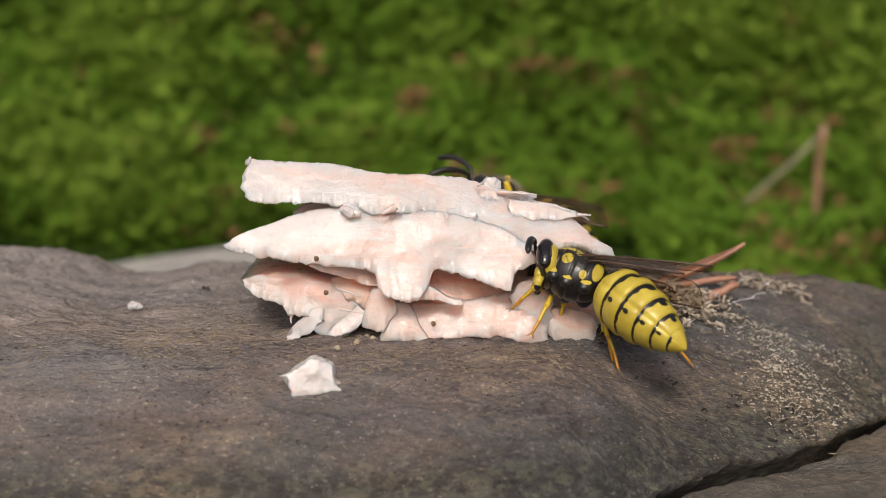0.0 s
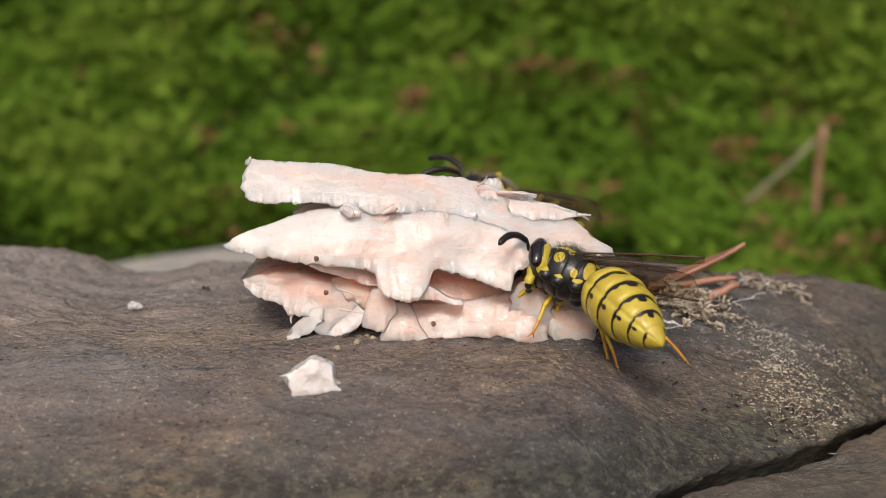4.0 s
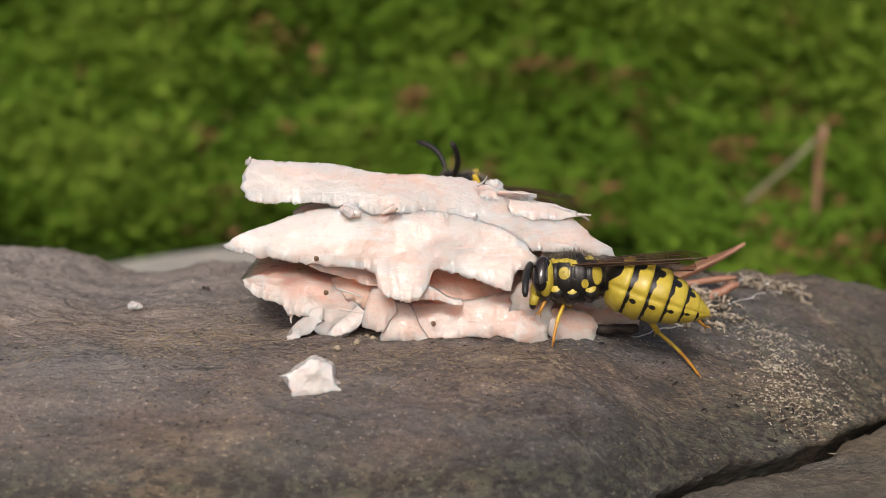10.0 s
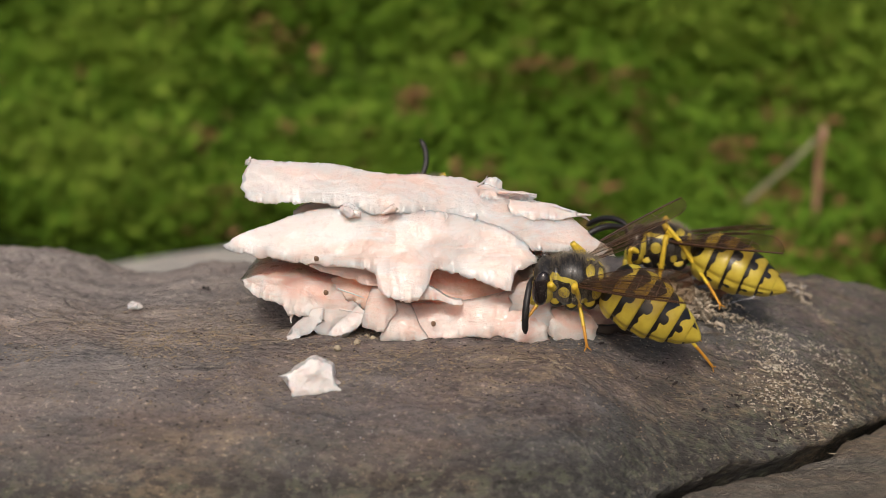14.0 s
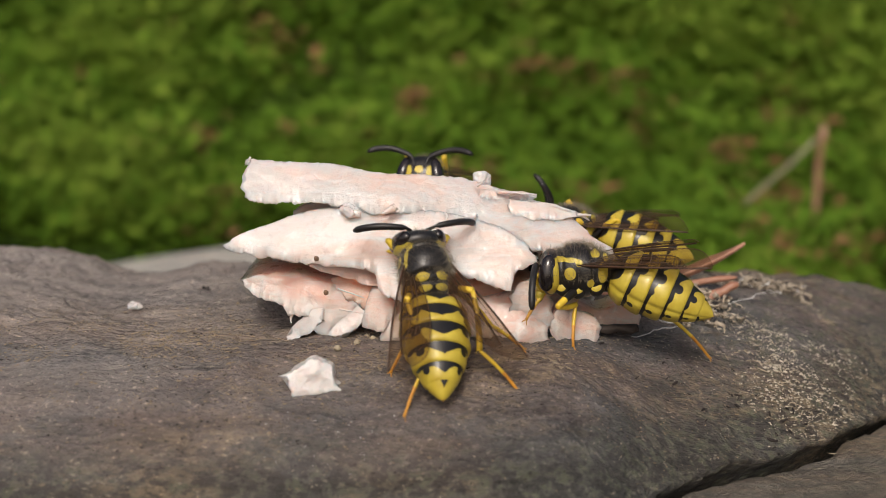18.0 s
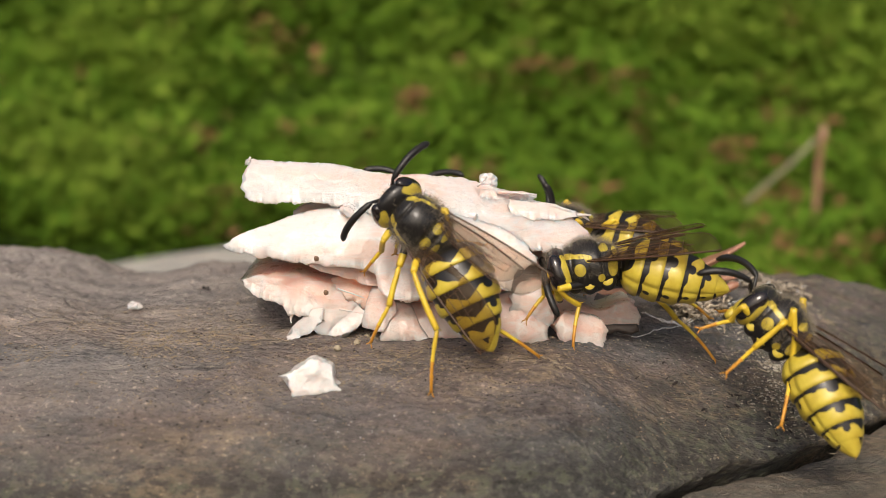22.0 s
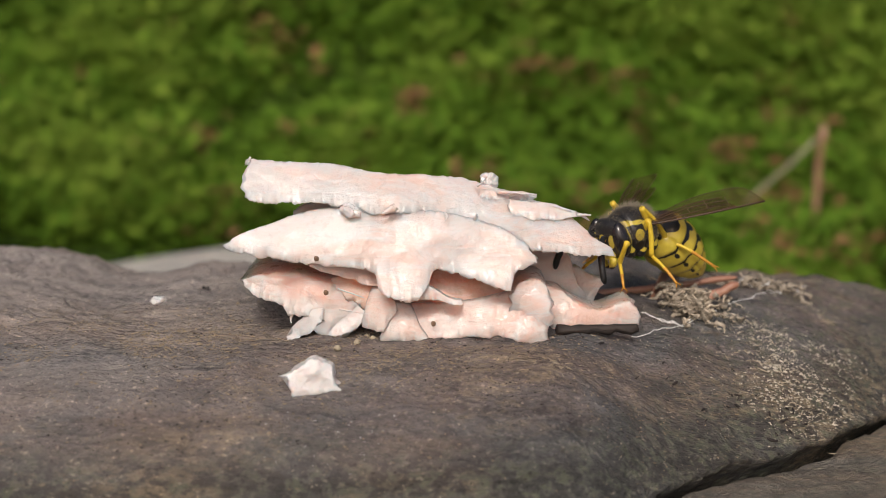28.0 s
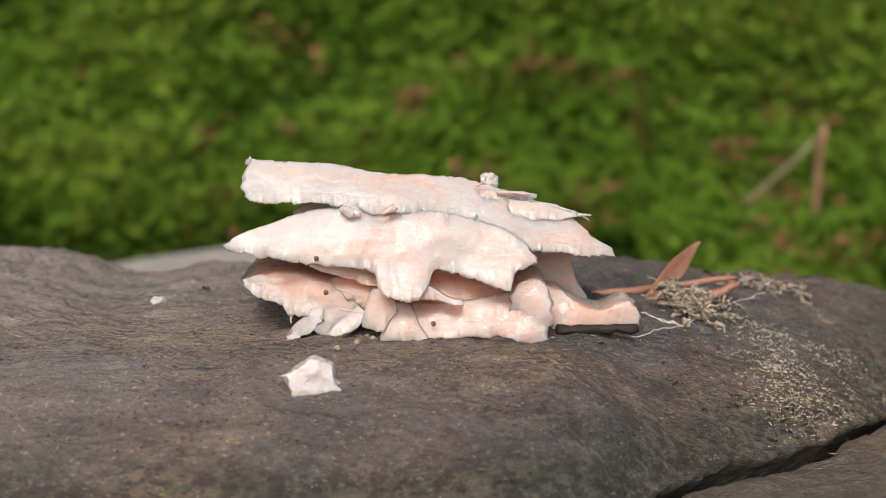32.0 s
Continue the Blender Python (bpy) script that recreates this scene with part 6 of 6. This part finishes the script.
    step(climber, 27.6, pose(-0.01828, 0.00013, 0.00236, 0, 0.7, 97.6), (-14, -1), wings=(45, 11), l3=(-22.7, -9.7, -2.8), l2=(-23.9, -6.7, -1), r3=(-13.3, -8.9, -2.2), r2=(-10.8, -8.2, -1.8))
    step(climber, 27.7, pose(-0.02161, -0.00789, 0.01235, 0, -0.8, 100.1), (-17, -1), wings=(72, 18))
    step(climber, 27.8, pose(-0.03246, -0.01194, 0.02094, 0, -5.9, 104.4), (-15, 2), wings=(72, 18))
    step(climber, 28, pose(-0.06200, -0.02000, 0.04000, 0, -10, 150), (0, 0), wings=(75, 20))
    step(climber, 32, pose(-0.06200, -0.02000, 0.04000, 0, -10, 150), (0, 0), wings=(75, 20))
    step(visitor, 0, pose(0.06200, -0.03000, -0.00200, 0, -10, 150), (0, 0), wings=(75, 20))
    step(visitor, 21.4, pose(0.05000, -0.03400, -0.00600, 0, -10, 150), (0, 0), wings=(75, 20))
    step(visitor, 21.7, pose(0.02550, -0.01146, -0.00191, 0, -30.5, 120.2), (-9, -15), wings=(16, 10))
    step(visitor, 21.8, pose(0.02449, -0.00874, 0.00135, 0, -41.3, 124), (-11, -10), wings=(16, 10))
    step(visitor, 22, pose(0.02323, -0.00531, 0.00245, 0, -41.1, 153.1), (-11, -24), wings=(16, 10), feelers=(17, 17))
    step(visitor, 22.2, pose(0.02329, -0.00434, 0.00319, 0, -41.9, 153.7), (-7, -20), wings=(16, 10), feelers=(17, 17))
    step(visitor, 22.3, pose(0.02224, -0.00221, 0.00308, 0, -23.3, 155.6), (-20, -21), wings=(16, 10), feelers=(17, 17))
    step(visitor, 22.5, pose(0.02042, 0.00631, 0.00327, 0, 9.3, 171.6), (-27, -39), wings=(14, 12), feelers=(21, 21))
    step(visitor, 23, pose(0.01828, 0.00934, 0.00368, 0, -1.6, 171), (-15, 6), wings=(14, 10), feelers=(21, 21))
    step(visitor, 23.5, pose(0.01814, 0.00933, 0.00340, 0, -0.4, 171.2), (-20, 3), wings=(14, 10), feelers=(21, 21))
    step(visitor, 24, pose(0.01939, 0.00932, 0.00346, 0, 4.2, 171.6), (-15, -2), wings=(14, 10), feelers=(21, 21))
    step(visitor, 24.5, pose(0.01639, 0.00903, 0.00174, 0, 25.7, 179.1), (-20, 7), wings=(14, 10), feelers=(21, 21))
    step(visitor, 25, pose(0.01903, 0.00932, 0.00360, 0, 2.9, 171.4), (-8, 5), wings=(14, 14), feelers=(21, 21))
    step(visitor, 25.1, pose(0.01910, 0.00716, 0.00365, 0, 11.3, -156.9), (-14, 27), wings=(20, 14))
    step(visitor, 25.2, pose(0.02191, 0.00196, 0.00338, 0, 1.2, -108.8), (-3, -2), wings=(40, 14))
    step(visitor, 25.3, pose(0.02474, -0.00701, 0.00316, 0, 1.1, -111.3), (5, 12), wings=(72, 18))
    step(visitor, 25.4, pose(0.02455, -0.01149, -0.00068, 0, 6.9, -136.2), (-6, 10), wings=(35, 16), feelers=(13, 13))
    step(visitor, 25.5, pose(0.02320, -0.01299, -0.00307, 0, 15.8, -152.1), (-17, 17), wings=(28, 16), feelers=(13, 13))
    step(visitor, 25.8, pose(0.02598, -0.01668, -0.00476, 0, 24.9, -160.2), (-14, 11), wings=(40, 16))
    step(visitor, 26.1, pose(0.06200, -0.03000, 0.02000, 0, -10, 200), (0, 0), wings=(75, 20))
    step(visitor, 27.1, pose(0.03000, -0.02000, 0.04800, 0, -10, 190), (0, 0), wings=(75, 20))
    step(visitor, 27.5, pose(-0.00516, -0.00239, 0.01655, 0, -6.5, -169.4), (-8, 12), wings=(70, 35), feelers=(4, -36))
    step(visitor, 27.6, pose(-0.03150, -0.00533, 0.02655, 0, -5.1, -141.2), (-6, 9), wings=(72, 18))
    step(visitor, 27.8, pose(-0.05000, -0.01000, 0.05000, 0, -10, 180), (0, 0), wings=(75, 20))
    step(visitor, 28.5, pose(0.00000, -0.04000, 0.08000, 0, -10, 90), (0, 0), wings=(75, 20))
    step(visitor, 30.1, pose(0.06200, -0.02000, 0.03000, 0, -10, 180), (0, 0), wings=(75, 20))
    step(visitor, 30.3, pose(0.02688, -0.00137, 0.01120, 0, -8.2, 162.7), (-23, 5), wings=(72, 18))
    step(visitor, 30.4, pose(0.01962, 0.00012, 0.01133, 0, -13.3, 176.7), (-32, 34), wings=(72, 18))
    step(visitor, 30.5, pose(0.02246, -0.00248, 0.01309, 0, -4.6, 165.8), (-35, -13), wings=(72, 18))
    step(visitor, 30.6, pose(0.01982, -0.00249, 0.01033, 0, -15.8, 165.5), (-22, -11), wings=(72, 18))
    step(visitor, 30.7, pose(0.02481, -0.00337, 0.01096, 0, -17.3, 161.8), (-9, -8), wings=(72, 18))
    step(visitor, 30.8, pose(0.02144, -0.00351, 0.01512, 0, -0.4, 166.9), (-6, -7), wings=(72, 18))
    step(visitor, 30.9, pose(0.01463, -0.00762, 0.01476, 0, -15.1, 169.2), (9, -6), wings=(72, 18))
    step(visitor, 31, pose(0.01161, -0.00329, 0.00477, -15, -23.1, 157), (9, -9), wings=(70, 10), feelers=(19, 19))
    step(visitor, 31.2, pose(0.01224, -0.00366, 0.00467, -25, -20.3, 168.4), (-5, -23), wings=(18, 10), feelers=(13, 13), l2=(9.3, -3.3, -1.3), l1=(6.9, -3, 0.4))
    step(visitor, 31.5, pose(0.01106, -0.00369, 0.00467, -25, -20.4, 169.1), (-5, -22), wings=(18, 10), feelers=(13, 13), l2=(9.3, -3.3, -1.3), l1=(6.9, -3, 0.4))
    step(visitor, 31.7, pose(0.01065, -0.00370, 0.00551, -20, -21, 169.6), (-14, -20), wings=(20, 12), feelers=(13, 13), l2=(9.3, -3.3, -1.3), l1=(6.9, -3, 0.4))
    step(visitor, 31.8, pose(0.01034, -0.00464, 0.00665, 0, -23.8, 169.2), (18, -5), wings=(72, 18))
    step(visitor, 31.9, pose(0.02634, -0.00721, 0.01670, 0, -18.3, 156.6), (-1, -18), wings=(72, 18))
    step(visitor, 32, pose(0.07500, -0.01000, 0.05000, 0, -10, 180), (0, 0), wings=(75, 20))
    walk(bitten_piece, [(0, pose(0.00957, 0.00120, 0.00059, 0, 0, 0)), (16, pose(0.00957, 0.00120, 0.00059, 0, 0, 0)), (17, pose(0.00982, 0.00120, 0.00050, 0, 0, 0)), (19.5, pose(0.00982, 0.00120, 0.00050, 0, 0, 0)), (21, pose(0.00996, 0.00100, 0.00056, 0, 8, 0)), (22, pose(0.01030, 0.00100, 0.00034, 0, 0, 0)), (23, pose(0.01093, 0.00080, 0.00096, 0, -10, 0)), (24, pose(0.01077, 0.00080, 0.00070, 0, 0, 0)), (24.5, pose(0.01069, 0.00080, 0.00061, 0, 0, 0)), (25, pose(0.01238, 0.00050, 0.00147, 0, 10, 0)), (25.5, pose(0.01491, 0.00050, 0.00156, 0, 20, 10)), (25.9, pose(0.01538, -0.00100, 0.00656, 0, 20, 10)), (26.2, pose(0.02009, -0.00400, 0.01503, 0, 20, 10)), (26.6, pose(0.05800, -0.03000, 0.04400, 0, 20, 10)), (32, pose(0.05800, -0.03000, 0.04400, 0, 20, 10))])
    walk(carried_piece, [(0, pose(0.01093, 0.00700, 0.00233, 0, 0, 0)), (30.4, pose(0.01093, 0.00700, 0.00233, 0, 0, 0)), (30.7, pose(0.01340, 0.00600, 0.00415, 0, 10, 0)), (30.9, pose(0.01262, 0.00550, 0.00604, 0, 20, 0)), (31.2, pose(0.01405, 0.00450, 0.00703, 0, 20, 0)), (31.5, pose(0.01319, 0.00450, 0.00721, 0, 20, 0)), (31.7, pose(0.01560, 0.00250, 0.01027, 0, 20, 0)), (31.8, pose(0.02652, 0.00100, 0.01544, 0, 20, 0)), (31.9, pose(0.04500, -0.00300, 0.04000, 0, 20, 0)), (32, pose(0.05200, -0.00300, 0.05600, 0, 20, 0))])
    walk(top_crumb, [(0, pose(0.00367, 0.00500, 0.01059, 0, 0, 0)), (12, pose(0.00385, 0.00500, 0.01042, 0, 0, 0)), (14, pose(0.00376, 0.00500, 0.01059, 0, 0, 0)), (16.5, pose(0.00290, 0.00500, 0.01102, 0, 0, 0)), (20, pose(0.00299, 0.00500, 0.01107, 0, 0, 0)), (23, pose(0.00350, 0.00500, 0.01085, 0, 0, 0)), (25.5, pose(0.00320, 0.00500, 0.01094, 0, 0, 0)), (28, pose(0.00346, 0.00500, 0.01094, 0, 0, 0)), (32, pose(0.00346, 0.00500, 0.01094, 0, 0, 0))])
    walk(small_crumb, [(0, pose(-0.02475, 0.00891, 0.00017, 0, 0, 0)), (27.5, pose(-0.02475, 0.00891, 0.00017, 0, 0, 0)), (27.7, pose(-0.02329, 0.01069, 0.00014, 0, 0, 40)), (32, pose(-0.02329, 0.01069, 0.00014, 0, 0, 40))])
    walk(curved_sheath, [(0, pose(0.01731, 0.01300, 0.00072, 0, -20.79, 0)), (12, pose(0.01731, 0.01300, 0.00072, 0, -20.72, 0)), (13.5, pose(0.01731, 0.01300, 0.00072, 0, -20.46, 0)), (16.5, pose(0.01731, 0.01300, 0.00072, 0, -20.79, 0)), (27.5, pose(0.01731, 0.01300, 0.00081, 0, -20.46, 0)), (27.8, pose(0.01702, 0.01100, -0.00056, 70, -33.73, 58.1)), (28.5, pose(0.01702, 0.01100, -0.00056, 70, -26.87, 47.47)), (29, pose(0.01702, 0.01100, -0.00056, 70, -12.27, 49.59)), (30, pose(0.01749, 0.01100, -0.00056, 70, -26.07, 32.38)), (30.9, pose(0.01656, 0.01100, -0.00056, 70, -18.9, 44.47)), (31.5, pose(0.01639, 0.01000, -0.00030, 70, -29.32, 48.67)), (32, pose(0.01639, 0.01000, -0.00030, 70, -29.32, 48.67))])
    for w in (feeder, hidden, second, climber, visitor):
        settle(w)


motions()
